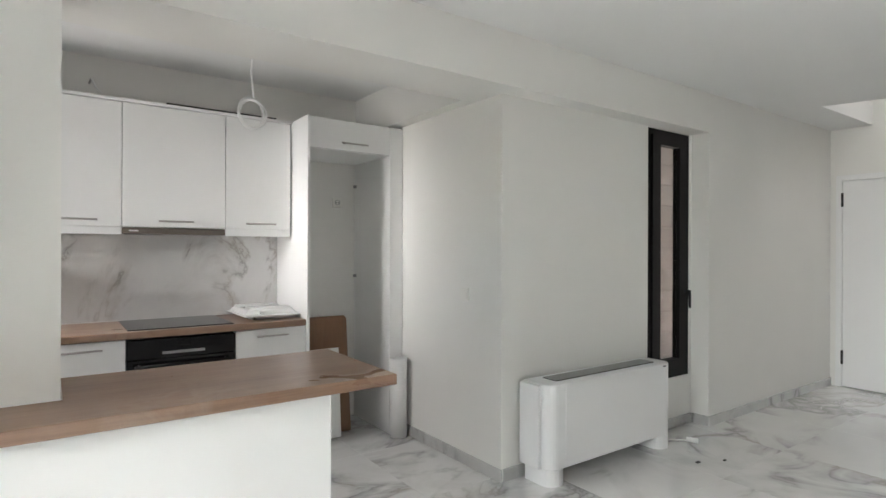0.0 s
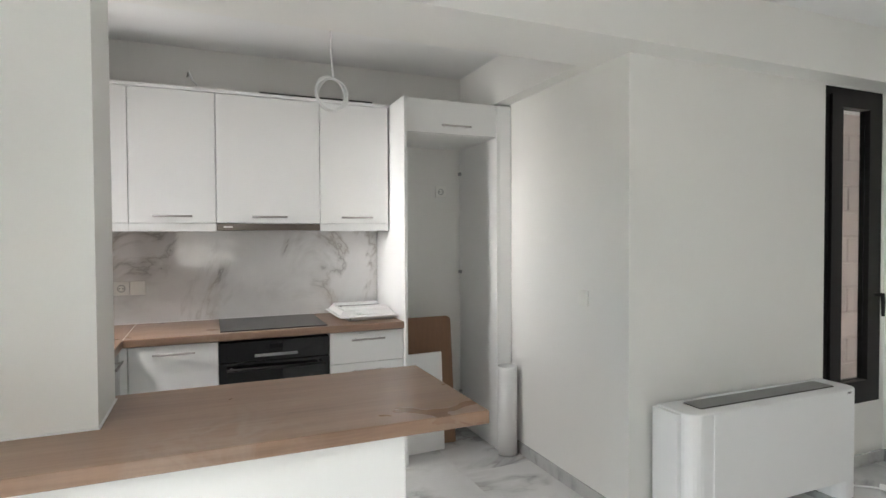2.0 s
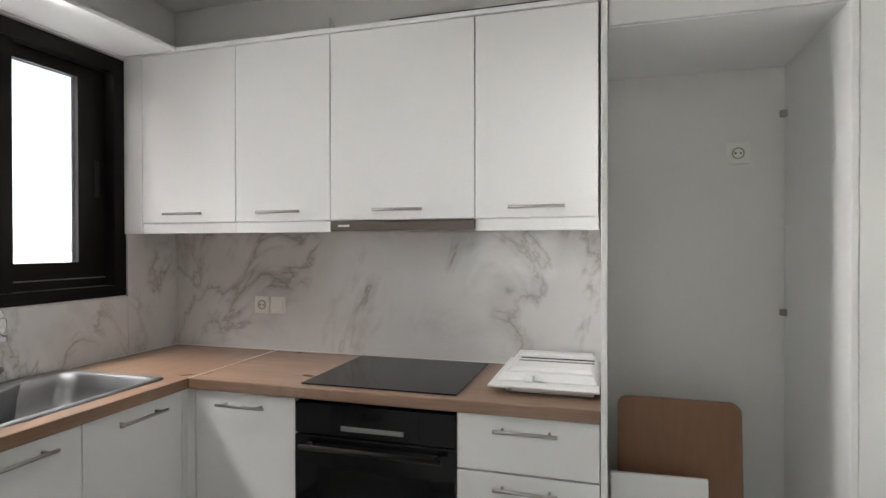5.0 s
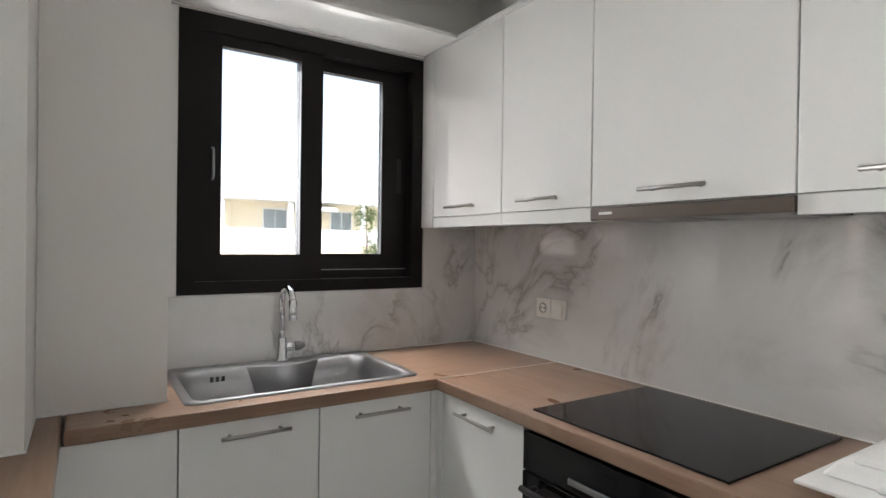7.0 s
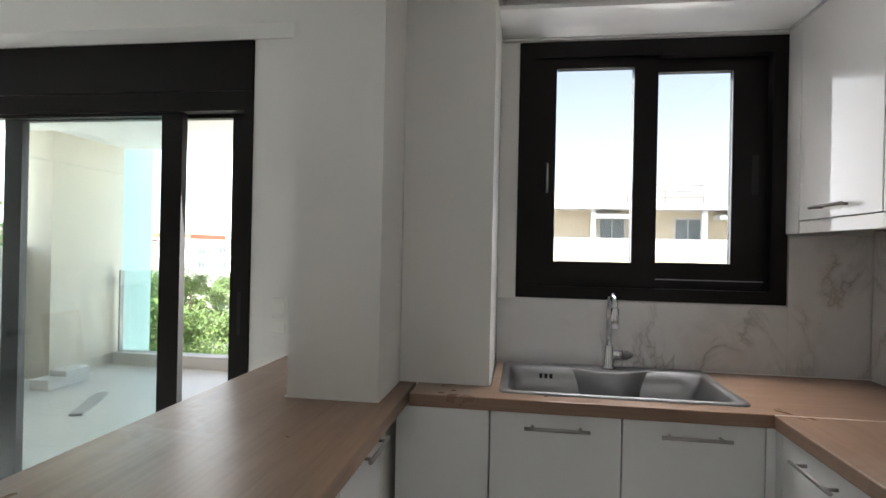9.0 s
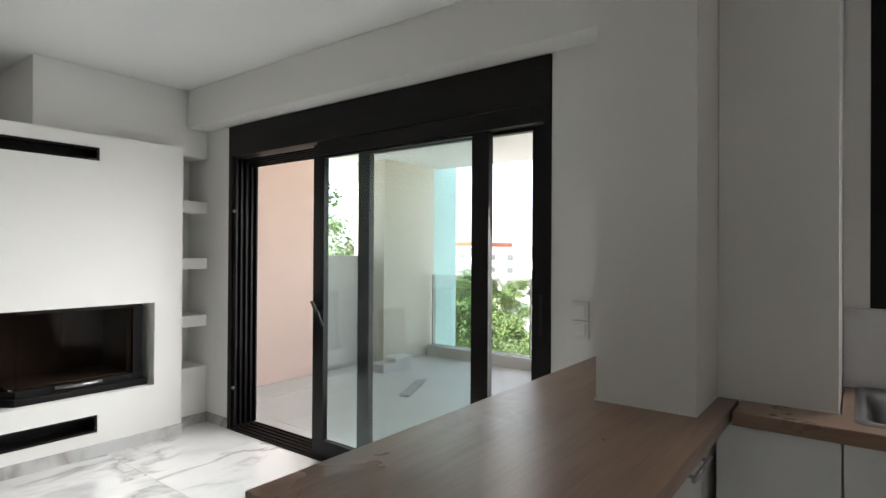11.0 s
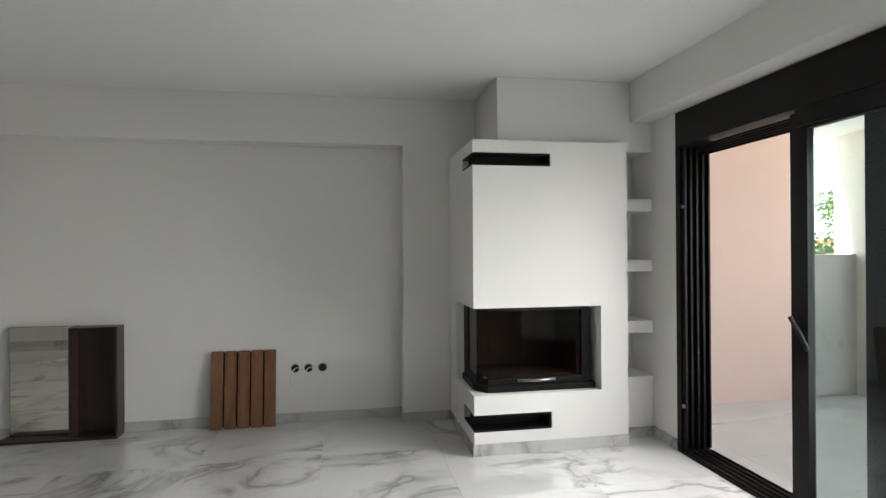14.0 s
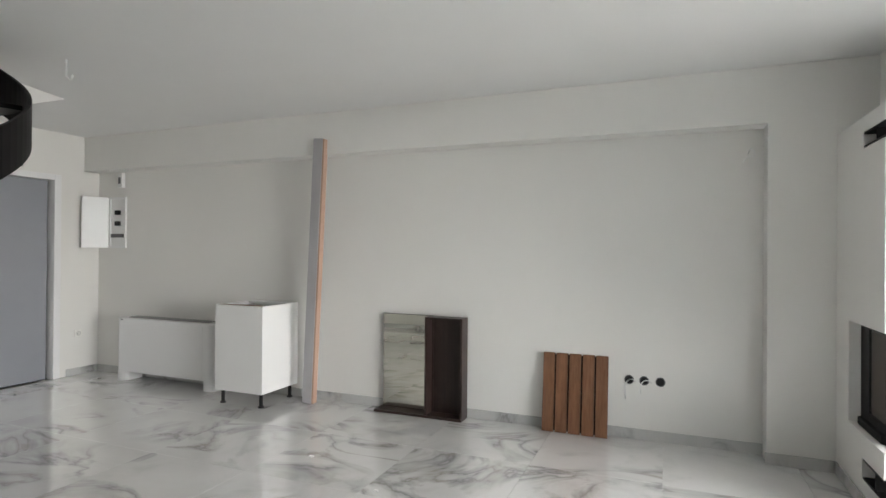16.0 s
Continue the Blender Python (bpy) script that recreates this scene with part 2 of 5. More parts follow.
LEAF = leafy("leaves", (0.05, 0.1, 0.02), (0.13, 0.2, 0.045))
BRICKP = plain("pale_pink_brick", (0.66, 0.56, 0.53), 0.85, 0, 0.05, 30.0, 0.2)
DARK = plain("dark_gap", (0.02, 0.02, 0.02), 0.9)

# ---- mesh helpers ----
ORG = {}


def add_box(bm, x0, x1, y0, y1, z0, z1, bevel=0.0, seg=2):
    """One box in the bmesh, with rounded edges where asked."""
    v = [bm.verts.new((x, y, z)) for z in (z0, z1) for x, y in ((x0, y0), (x1, y0), (x1, y1), (x0, y1))]
    fs = [bm.faces.new([v[i] for i in f]) for f in ((3, 2, 1, 0), (4, 5, 6, 7), (0, 1, 5, 4), (1, 2, 6, 5), (2, 3, 7, 6), (3, 0, 4, 7))]
    if bevel:
        bmesh.ops.bevel(bm, geom=list({e for f in fs for e in f.edges}), offset=bevel, segments=seg, affect="EDGES", profile=0.5, clamp_overlap=True)
    return bm


def boxes(*bs, bevel=0.0, seg=2):
    bm = bmesh.new()
    for b in bs:
        add_box(bm, *b, bevel=bevel, seg=seg)
    return bm


def tube(points, r, n=12, caps=True):
    """A round bar along a line of points; r may be a list."""
    bm = bmesh.new()
    pts = [Vector(p) for p in points]
    rings, up = [], Vector((0.013, 0.021, 1))
    for i, p in enumerate(pts):
        d = (pts[min(i + 1, len(pts) - 1)] - pts[max(i - 1, 0)]).normalized()
        a = d.cross(up)
        if a.length < 0.05:
            a = d.cross(Vector((1, 0.02, 0)))
        a.normalize()
        b = d.cross(a)
        up = a.cross(d)
        rr = r[i] if isinstance(r, (list, tuple)) else r
        rings.append([bm.verts.new(p + (a * math.cos(k * math.tau / n) + b * math.sin(k * math.tau / n)) * rr) for k in range(n)])
    for r0, r1 in zip(rings, rings[1:]):
        for k in range(n):
            f = bm.faces.new((r0[k], r0[(k + 1) % n], r1[(k + 1) % n], r1[k]))
            f.smooth = True
    if caps:
        bm.faces.new(rings[0][::-1])
        bm.faces.new(rings[-1])
    bmesh.ops.recalc_face_normals(bm, faces=bm.faces[:])
    return bm


def prism(outline, z0, z1, bevel=0.0):
    """An upright prism on a plan outline."""
    bm = bmesh.new()
    lo = [bm.verts.new((x, y, z0)) for x, y in outline]
    hi = [bm.verts.new((x, y, z1)) for x, y in outline]
    n = len(lo)
    bm.faces.new(lo[::-1])
    top = bm.faces.new(hi)
    for k in range(n):
        bm.faces.new((lo[k], lo[(k + 1) % n], hi[(k + 1) % n], hi[k]))
    bmesh.ops.recalc_face_normals(bm, faces=bm.faces[:])
    if bevel:
        bmesh.ops.bevel(bm, geom=top.edges[:], offset=bevel, segments=2, affect="EDGES", profile=0.5)
    return bm


def merge(*bms):
    out = bmesh.new()
    for b in bms:
        me = bpy.data.meshes.new("tmp")
        b.to_mesh(me)
        out.from_mesh(me)
        bpy.data.meshes.remove(me)
    return out


def thing(name, loc, label, category, group=""):
    ob = tagged(new(name), label, category, group)
    ob.location = loc
    ob.empty_display_size = 0.1
    ORG[ob] = Vector(loc)
    return ob


def mesh_of(name, bm, material, origin):
    bmesh.ops.translate(bm, verts=bm.verts[:], vec=-origin)
    me = bpy.data.meshes.new(name)
    bm.to_mesh(me)
    bm.free()
    me.materials.append(material)
    return me


def part(name, bm, material, parent, label=""):
    ob = new(name, mesh_of(name, bm, material, ORG[parent]))
    ob.parent = parent
    ORG[ob] = ORG[parent]
    return tagged(ob, label)


def solid(name, bm, material, label, category, loc=(0, 0, 0), group="", kind=""):
    """A top-level thing of one mesh."""
    ob = new(name, mesh_of(name, bm, material, Vector(loc)))
    ob.location = loc
    ORG[ob] = Vector(loc)
    return tagged(ob, label, category, group, kind)


def structure(name, bm, material, label, category="wall"):
    return solid(name, bm, material, label, category, kind="structure")


# ---- plan, metres: kitchen back wall y=0, window wall x=0 ----
H = 2.60
S_REC, S_FRONT = -6.43, -6.255      # south wall: recess and beam/pier face
DOOR_S, DOOR_N, DOOR_TOP = -5.265, -2.57, 2.305
EAST_N, EAST_S = 7.22, 8.35

# ---- structure ----
structure("floor", boxes((-0.25, 8.6, -6.7, 0.25, -0.25, -0.012)), GREYP, "grey screed under the floor tiles", "floor")
structure("wall_west", boxes(
    (-0.25, 0, -1.375, -0.313, 0, 1.175), (-0.25, 0, -1.375, -0.313, 2.249, H), (-0.25, 0, -0.313, 0.25, 0, H),
    (-0.25, 0, DOOR_N, -1.375, 0, H), (-0.25, 0, DOOR_S, DOOR_N, DOOR_TOP, H), (-0.25, 0, -6.7, DOOR_S, 0, H)),
    WALL, "white painted wall with window and balcony door openings")
structure("wall_north_kitchen", boxes((0, 3.1, 0, 0.25, 0, H)), WALL, "white painted kitchen back wall")
structure("wall_east_kitchen", boxes((2.872, 3.1, -1.705, 0, 0, H)), WALL, "white painted wall beside the fridge niche")
structure("wall_north_living", boxes(
    (3.1, 4.31, -1.705, -1.5, 0, H), (4.31, 4.86, -1.705, -1.5, 0, 0.385), (4.31, 4.86, -1.705, -1.5, 2.29, H),
    (4.86, 4.892, -1.705, -1.64, 0, H)), WALL, "white painted wall with a narrow window recess")
structure("wall_north_hall", boxes((4.892, 7.45, -1.85, -1.64, 0, H)), WALL, "white painted wall beside the narrow window")
structure("beam_north", boxes((0, 4.892, -1.85, -1.705, 2.295, H - 0.002), (0, 2.872, -1.705, -1.44, 2.295, H - 0.002)), WALL, "white painted ceiling beam over the bar", "beam")
structure("beam_kitchen", boxes((2.766, 2.871, -1.44, -0.003, 2.295, H - 0.002)), WALL, "white painted boxed beam beside the kitchen ceiling", "beam")
structure("pilaster_wall", boxes((0.003, 0.438, -1.768, -1.451, 0, H - 0.002)), WALL, "white painted pilaster beside the kitchen window", "pilaster")
structure("column_bar", boxes((0.003, 0.726, -2.062, -1.77, 0, H - 0.003)), WALL, "white painted column standing in the bar", "column")
structure("beam_west", boxes((0.002, 0.17, -5.58, -2.064, DOOR_TOP + 0.003, H - 0.002)), WALL, "white painted beam above the balcony door", "beam")
structure("wall_south", boxes((-0.25, EAST_S + 0.25, -6.7, S_REC, 0, H)), WALL, "white painted wall with a long recess")
structure("beam_south", boxes((1.397, EAST_S - 0.003, S_REC + 0.001, S_FRONT, 2.226, H - 0.002), (1.397, 1.775, S_REC + 0.001, S_FRONT, 0, 2.226), (0.003, 1.3965, S_REC + 0.001, S_FRONT, 0, H - 0.002)), WALL, "white painted beam and pier framing the recess", "beam")
# east side with the two doors; stair bay between
structure("wall_east", boxes(
    (EAST_N, 7.45, -1.90, -1.85, 0, 3.4), (EAST_N, 7.45, -2.80, -1.90, 2.13, 3.4), (EAST_N, 7.45, -3.2, -2.80, 0, 3.4),
    (EAST_N, EAST_S, -3.4, -3.2, 0, 3.4), (EAST_S, 8.6, -5.1, -3.2, 0, 3.4), (EAST_S, 8.6, -6.0, -5.1, 2.15, H), (EAST_S, 8.6, S_REC, -6.0, 0, H), (EAST_S, 8.6, -5.6, -5.1, H + 0.221, 3.4)),
    WALL, "white painted entrance wall with two door openings")
ceil = prism([(-0.25, -6.7), (8.6, -6.7), (8.6, -5.13), (6.97, -5.13), (6.05, -2.2), (7.45, -2.2), (7.45, 0.25), (-0.25, 0.25)], H, H + 0.22)
structure("ceiling", ceil, CEIL, "white painted ceiling with a stair opening", "ceiling")
structure("wall_upper", boxes((5.8, 8.6, -5.6, -5.4, H + 0.221, 5.2), (5.6, 5.8, -5.6, -1.9, H + 0.221, 5.2), (8.4, 8.6, -5.4, -1.9, 3.401, 5.2), (5.8, 8.4, -2.05, -1.9, H + 0.221, 5.2)),
    WALL, "white painted walls of the floor above the stair")
# unseen lids added to stop sun patches falling down the stair shaft
structure("stair_lid", boxes((7.46, 8.39, -3.19, -2.06, 3.3, 3.4), (5.6, 8.6, -5.6, -1.9, 5.201, 5.4)), CEIL, "unseen white lid added above the stair to keep sun out", "ceiling")

# skirting, real strips of marble
SK = 0.075
for i, b in enumerate((
        (2.884, 3.0, -1.717, -1.706, 0, SK), (2.86, 2.871, -1.717, -0.62, 0, SK), (3.0, 4.878, -1.717, -1.706, 0, SK), (4.879, 4.891, -1.862, -1.717, 0, SK),
        (4.892, EAST_N, -1.862, -1.851, 0, SK), (1.776, EAST_S - 0.012, S_REC + 0.002, S_REC + 0.013, 0, SK), (1.397, 1.787, S_FRONT + 0.001, S_FRONT + 0.012, 0, SK),
        (0.001, 0.012, -5.57, DOOR_S - 0.002, 0, SK), (0.001, 0.012, DOOR_N + 0.002, -2.36, 0, SK), (EAST_S - 0.012, EAST_S - 0.001, S_REC + 0.003, -6.07, 0, SK))):
    structure("baseboard_%d" % (i + 1), boxes(b, bevel=0.002), SKIRT_M, "grey veined marble skirting strip", "baseboard")


# ---- cabinet parts ----
def bar_handle(parent, a, b, out, r=0.006):
    """Round bar handle between two points, standing off along out."""
    a, b, out = Vector(a), Vector(b), Vector(out)
    d = (b - a).normalized() * 0.014
    h = merge(tube([a + out * 0.03 - d * 0.9, b + out * 0.03 + d * 0.9], r), tube([a + d, a + d + out * 0.03], 0.005), tube([b - d, b - d + out * 0.03], 0.005))
    return part("handle", h, NICKEL, parent, "brushed nickel bar handle")


def panel(x0, x1, y0, y1, z0, z1):
    return boxes((x0, x1, y0, y1, z0, z1), bevel=0.0025)


G = 0.0018
# wall cabinets
UB, UT, UF = 1.503, 2.257, -0.322
for x0, x1, hx in ((0.106, 0.603, 0.348), (0.603, 1.052, 0.824), (1.052, 1.652, 1.35), (1.652, 2.097, 1.882)):
    hood = x0 == 1.052
    c = thing("wall_cabinet", ((x0 + x1) / 2, -0.15, UB - 0.04), "glossy white wall cabinet with a nickel bar handle", "wall cabinet", "kitchen wall cabinets")
    part("body", boxes((x0 + 0.001, x1 - 0.001, UF + 0.02, -0.003, UB - (0.0 if hood else 0.005), UT + 0.002), bevel=0.001), MELA, c)
    d = part("door", panel(x0 + G, x1 - G, UF, UF + 0.018, UB + 0.002, UT), GLOSS, c)
    bar_handle(d, (hx - 0.088, UF, 1.543), (hx + 0.088, UF, 1.543), (0, -1, 0))
    if not hood:
        part("light_rail", panel(x0, x1, UF + 0.004, UF + 0.03, 1.457, UB), GLOSS, c)
        part("bottom", boxes((x0 + 0.002, x1 - 0.002, UF + 0.03, -0.012, 1.476, 1.496)), MELA, c)
c = thing("corner_filler", (0.05, -0.16, 1.46), "glossy white filler panel beside the wall cabinets", "filler panel")
part("panel", panel(0.003, 0.105, UF, UF + 0.018, 1.457, UT), GLOSS, c)
c = thing("cooker_hood", (1.352, -0.17, 1.46), "slim pull-out cooker hood with a steel front", "cooker hood")
part("body", boxes((1.056, 1.648, UF + 0.03, -0.015, 1.468, 1.5), bevel=0.002), GRILLE, c)
part("front", boxes((1.054, 1.650, UF - 0.006, UF + 0.028, 1.462, 1.5), bevel=0.003), HOODST, c, "dark brushed steel hood front")
part("badge", boxes((1.09, 1.14, UF - 0.0075, UF - 0.006, 1.478, 1.486)), PLASTIC, c)
for i in range(2):
    part("filter", boxes((1.09 + i * 0.27, 1.34 + i * 0.27, UF + 0.06, -0.05, 1.463, 1.4675), bevel=0.001), STEEL, c)
cor = thing("cornice_board", (1.0, -0.17, UT + 0.003), "white cornice board along the cabinet tops", "cornice")
part("board", panel(0.003, 2.105, UF - 0.004, UF + 0.03, UT + 0.003, UT + 0.023), MELA, cor)
part("top", boxes((0.003, 2.105, UF + 0.031, -0.003, UT + 0.004, UT + 0.016)), MELA, cor)
pel = thing("window_pelmet", (0.15, -0.88, 2.262), "glossy white pelmet board above the kitchen window", "pelmet")
part("board", panel(0.003, 0.30, -1.449, UF - 0.006, 2.262, 2.28), GLOSS, pel)
part("fascia", panel(0.003, 0.02, -1.449, UF - 0.006, 2.252, 2.2615), GLOSS, pel)

# tall fridge housing
c = thing("fridge_housing", (2.44, -0.3, 0), "tall white housing with an empty fridge niche", "cabinet")
part("side_panel", panel(2.108, 2.127, -0.61, -0.003, 0, 2.278), MELA, c)
part("side_panel", panel(2.757, 2.776, -0.588, -0.003, 0, 2.278), MELA, c)
part("filler", panel(2.777, 2.868, -0.586, -0.57, 0, 2.278), MELA, c)
part("top_box", boxes((2.128, 2.756, -0.565, -0.003, 2.066, 2.276), bevel=0.001), MELA, c)
d = part("flap_door", panel(2.129, 2.755, -0.586, -0.567, 2.068, 2.277), GLOSS, c)
bar_handle(d, (2.37, -0.586, 2.116), (2.548, -0.586, 2.116), (0, -1, 0))
for z in (1.885, 1.155, 0.25):
    part("bracket", boxes((2.735, 2.756, -0.045, -0.02, z - 0.012, z + 0.012), bevel=0.003), STEEL, c)

# base cabinets: back run
BF = -0.585


def base_unit(x0, x1, fronts, label, handle_y=0.045):
    c = thing("base_cabinet", ((x0 + x1) / 2, -0.3, 0), label, "base cabinet", "kitchen base cabinets")
    part("body", boxes((x0 + 0.001, x1 - 0.001, BF + 0.02, -0.03, 0.1, 0.856), bevel=0.001), MELA, c)
    part("plinth", boxes((x0, x1, BF + 0.06, BF + 0.075, 0.002, 0.098)), MELA, c)
    for z0, z1 in fronts:
        d = part("door" if len(fronts) == 1 else "drawer_front", panel(x0 + G, x1 - G, BF, BF + 0.018, z0 + G, z1 - G), GLOSS, c)
        xm = (x0 + x1) / 2
        bar_handle(d, (xm - 0.089, BF, z1 - handle_y), (xm + 0.089, BF, z1 - handle_y), (0, -1, 0))


base_unit(0.618, 1.05, [(0.1, 0.857)], "glossy white base cabinet beside the oven")
base_unit(1.65, 2.106, [(0.672, 0.857), (0.43, 0.670), (0.1, 0.428)], "glossy white three-drawer base cabinet")
c = thing("corner_post", (0.6, -0.6, 0), "white corner post between the cabinet runs", "filler panel")
part("post", boxes((0.565, 0.616, BF + 0.001, BF + 0.02, 0.1, 0.857), (0.565, 0.582, -0.612, BF, 0.1, 0.857), bevel=0.001), GLOSS, c)
# sink run, fronts face +x
SX = 0.582
for y0, y1, lab in ((-1.029, -0.613, "glossy white sink cabinet door unit"), (-1.438, -1.029, "glossy white sink cabinet door unit")):
    c = thing("sink_cabinet", (0.3, (y0 + y1) / 2, 0), lab, "base cabinet", "kitchen base cabinets")
    part("body", boxes((0.03, SX - 0.02, y0 + 0.001, y1 - 0.001, 0.1, 0.70), bevel=0.001), MELA, c)
    part("plinth", boxes((SX - 0.075, SX - 0.06, y0, y1, 0.002, 0.098)), MELA, c)
    d = part("door", panel(SX - 0.018, SX, y0 + G, y1 - G, 0.102, 0.857), GLOSS, c)
    ym = (y0 + y1) / 2 + 0.005
    bar_handle(d, (SX, ym - 0.088, 0.815), (SX, ym + 0.088, 0.815), (1, 0, 0))
c = thing("filler_cabinet", (0.5, -1.58, 0), "glossy white blank panel beside the bar cabinets", "filler panel")
part("panel", panel(SX - 0.018, SX, -1.745, -1.440, 0.1, 0.857), GLOSS, c)
# bar cabinets, fronts face +y
BY = -1.752
for x0, x1 in ((0.74, 1.12), (1.12, 1.50)):
    c = thing("bar_cabinet", ((x0 + x1) / 2, -2.0, 0), "glossy white base cabinet under the bar", "base cabinet", "kitchen base cabinets")
    part("body", boxes((x0 + 0.001, x1 - 0.001, -2.28, BY - 0.02, 0.1, 0.856), bevel=0.001), MELA, c)
    part("plinth", boxes((x0, x1, BY - 0.075, BY - 0.06, 0.002, 0.098)), MELA, c)
    d = part("door", panel(x0 + G, x1 - G, BY - 0.018, BY, 0.102, 0.857), GLOSS, c)
    hm = x0 + 0.13 if x0 < 1 else (x0 + x1) / 2
    bar_handle(d, (hm - 0.085, BY, 0.812), (hm + 0.085, BY, 0.812), (0, 1, 0))
# worktops
WT0, WT1 = 0.859, 0.90
def sheet(xs, ys, keep, z0, z1):
    """A plate of one piece over the kept cells of a grid."""
    bm = bmesh.new()
    vs = {}
    def v(i, j, z):
        if (i, j, z) not in vs:
            vs[i, j, z] = bm.verts.new((xs[i], ys[j], z))
        return vs[i, j, z]
    cells = {(i, j) for i in range(len(xs) - 1) for j in range(len(ys) - 1) if keep(i, j)}
    for i, j in cells:
        bm.faces.new([v(a, b, z1) for a, b in ((i, j), (i + 1, j), (i + 1, j + 1), (i, j + 1))])
        bm.faces.new([v(a, b, z0) for a, b in ((i, j + 1), (i + 1, j + 1), (i + 1, j), (i, j))])
        for di, dj, p, q in ((-1, 0, (i, j + 1), (i, j)), (1, 0, (i + 1, j), (i + 1, j + 1)), (0, -1, (i, j), (i + 1, j)), (0, 1, (i + 1, j + 1), (i, j + 1))):
            if (i + di, j + dj) not in cells:
                bm.faces.new((v(*p, z0), v(*q, z0), v(*q, z1), v(*p, z1)))
    bmesh.ops.recalc_face_normals(bm, faces=bm.faces[:])
    rim = [e for e in bm.edges if len(e.link_faces) == 2 and e.calc_face_angle(0) > 1 and abs(e.verts[0].co.z - e.verts[1].co.z) < 0.001]
    bmesh.ops.bevel(bm, geom=rim, offset=0.003, segments=2, affect="EDGES", profile=0.5)
    return bm


solid("worktop", boxes((0.5985, 2.107, -0.6, -0.012, WT0, WT1), bevel=0.004), OAK_X, "oak-look worktop beneath the hob", "worktop")
solid("sink_worktop", sheet([0.014, 0.04, 0.4395, 0.50, 0.5975], [-1.7, -1.445, -1.39, -0.65, -0.012], lambda i, j: i >= 2 if j == 0 else not (j == 2 and i in (1, 2)), WT0, WT1), OAK_Y, "oak-look worktop around the steel sink", "worktop")
bar = thing("breakfast_bar", (0.9, -2.05, 0), "oak-topped white breakfast bar with an overhanging end", "breakfast bar")
part("top", sheet([0.003, 0.4395, 0.7275, 1.776], [-2.345, -2.0635, -1.7685, -1.708], lambda i, j: j == 0 or i == 2 or (i == 1 and j == 2), WT0, WT1), OAK_X, bar, "oak-look bar top")
part("front_panel", panel(0.003, 1.52, -2.312, -2.293, 0.003, 0.858), MELA, bar)
part("end_panel", panel(1.502, 1.52, -2.2915, BY, 0.003, 0.858), MELA, bar)
part("edge_strip", boxes((1.5205, 1.5225, -2.312, -2.29, 0.003, 0.858)), PLASTIC, bar)
solid("joint_strip", boxes((0.5966, 0.5994, -0.597, -0.017, WT1 - 0.001, WT1 + 0.0009)), PLASTIC, "pale joint strip between two worktops", "joint strip")

# splashback slabs
for b in ((0.012, 2.107, -0.0115, -0.001, 0.901, 1.470),):
    solid("splashback_slab", boxes(b, bevel=0.001), SPLASH_M, "polished white marble splashback slab with grey veins", "splashback", group="splashback slabs")
for b in ((0.001, 0.0115, -0.311, -0.0125, 0.901, 1.457), (0.001, 0.0115, -1.449, -0.3115, 0.901, 1.172)):
    solid("splashback_slab", boxes(b, bevel=0.001), SPLASH_M, "polished white marble splashback slab with grey veins", "splashback", group="splashback slabs")

# white sealant beads where worktops meet the walls
for i, b in enumerate(((0.7265, 0.731, -2.067, -1.766, 0.9005, 0.905), (0.44, 0.7265, -1.7697, -1.766, 0.9005, 0.905), (0.4385, 0.443, -1.766, -1.447, 0.9005, 0.905), (0.003, 0.731, -2.067, -2.0625, 0.9005, 0.905),
        (0.012, 2.107, -0.016, -0.0117, 0.9005, 0.904), (0.0117, 0.016, -1.45, -0.016, 0.9005, 0.904))):
    structure("trim_%d" % (i + 1), boxes(b), PLASTIC, "thin white sealant bead along the worktop", "sealant")

# ---- kitchen appliances and fittings ----
c = thing("oven", (1.35, -0.3, 0.25), "black built-in glass-front oven with a bar handle", "oven")
part("body", boxes((1.054, 1.646, BF + 0.02, -0.03, 0.1, 0.85)), SOOT, c)
part("control_panel", boxes((1.052, 1.648, BF - 0.004, BF + 0.018, 0.735, 0.846), bevel=0.003), OVEN, c)
part("display", boxes((1.315, 1.385, BF - 0.0055, BF - 0.004, 0.80, 0.822)), HOB, c)
part("trim", boxes((1.235, 1.468, BF - 0.012, BF - 0.004, 0.757, 0.773), bevel=0.002), STEEL, c, "steel control strip")
d = part("door", boxes((1.052, 1.648, BF - 0.006, BF + 0.018, 0.26, 0.731), bevel=0.003), OVEN, c)
part("window", boxes((1.14, 1.56, BF - 0.0075, BF - 0.006, 0.36, 0.62)), HOB, d)
part("handle", merge(tube([(1.09, BF - 0.045, 0.70), (1.61, BF - 0.045, 0.70)], 0.009), tube([(1.115, BF, 0.70), (1.115, BF - 0.045, 0.70)], 0.008), tube([(1.585, BF, 0.70), (1.585, BF - 0.045, 0.70)], 0.008)), SOOT, d)
part("plinth", boxes((1.052, 1.648, BF, BF + 0.018, 0.102, 0.255), bevel=0.002), GLOSS, c)
c = thing("hob", (1.352, -0.3, 0.901), "flat black glass hob set on the worktop", "hob")
part("glass", boxes((1.06, 1.645, -0.562, -0.045, 0.9005, 0.906), bevel=0.002), HOB, c)

# white tray of parts on the worktop
c = thing("appliance_tray", (1.9, -0.28, 0.9), "stack of white plastic trays on the worktop", "tray")
part("base", boxes((1.79, 2.085, -0.455, -0.04, 0.901, 0.922), bevel=0.005), PLASTIC, c)
for y in (-0.455, -0.3):
    part("clip", tube([(1.805 + (y + 0.455), y - 0.004, 0.912), (1.805 + (y + 0.455), y + 0.01, 0.912)], 0.007, 10), GREYPL, c)
part("lower_tray", boxes((1.735, 2.103, -0.497, -0.02, 0.923, 0.931), bevel=0.003), PLASTIC, c)


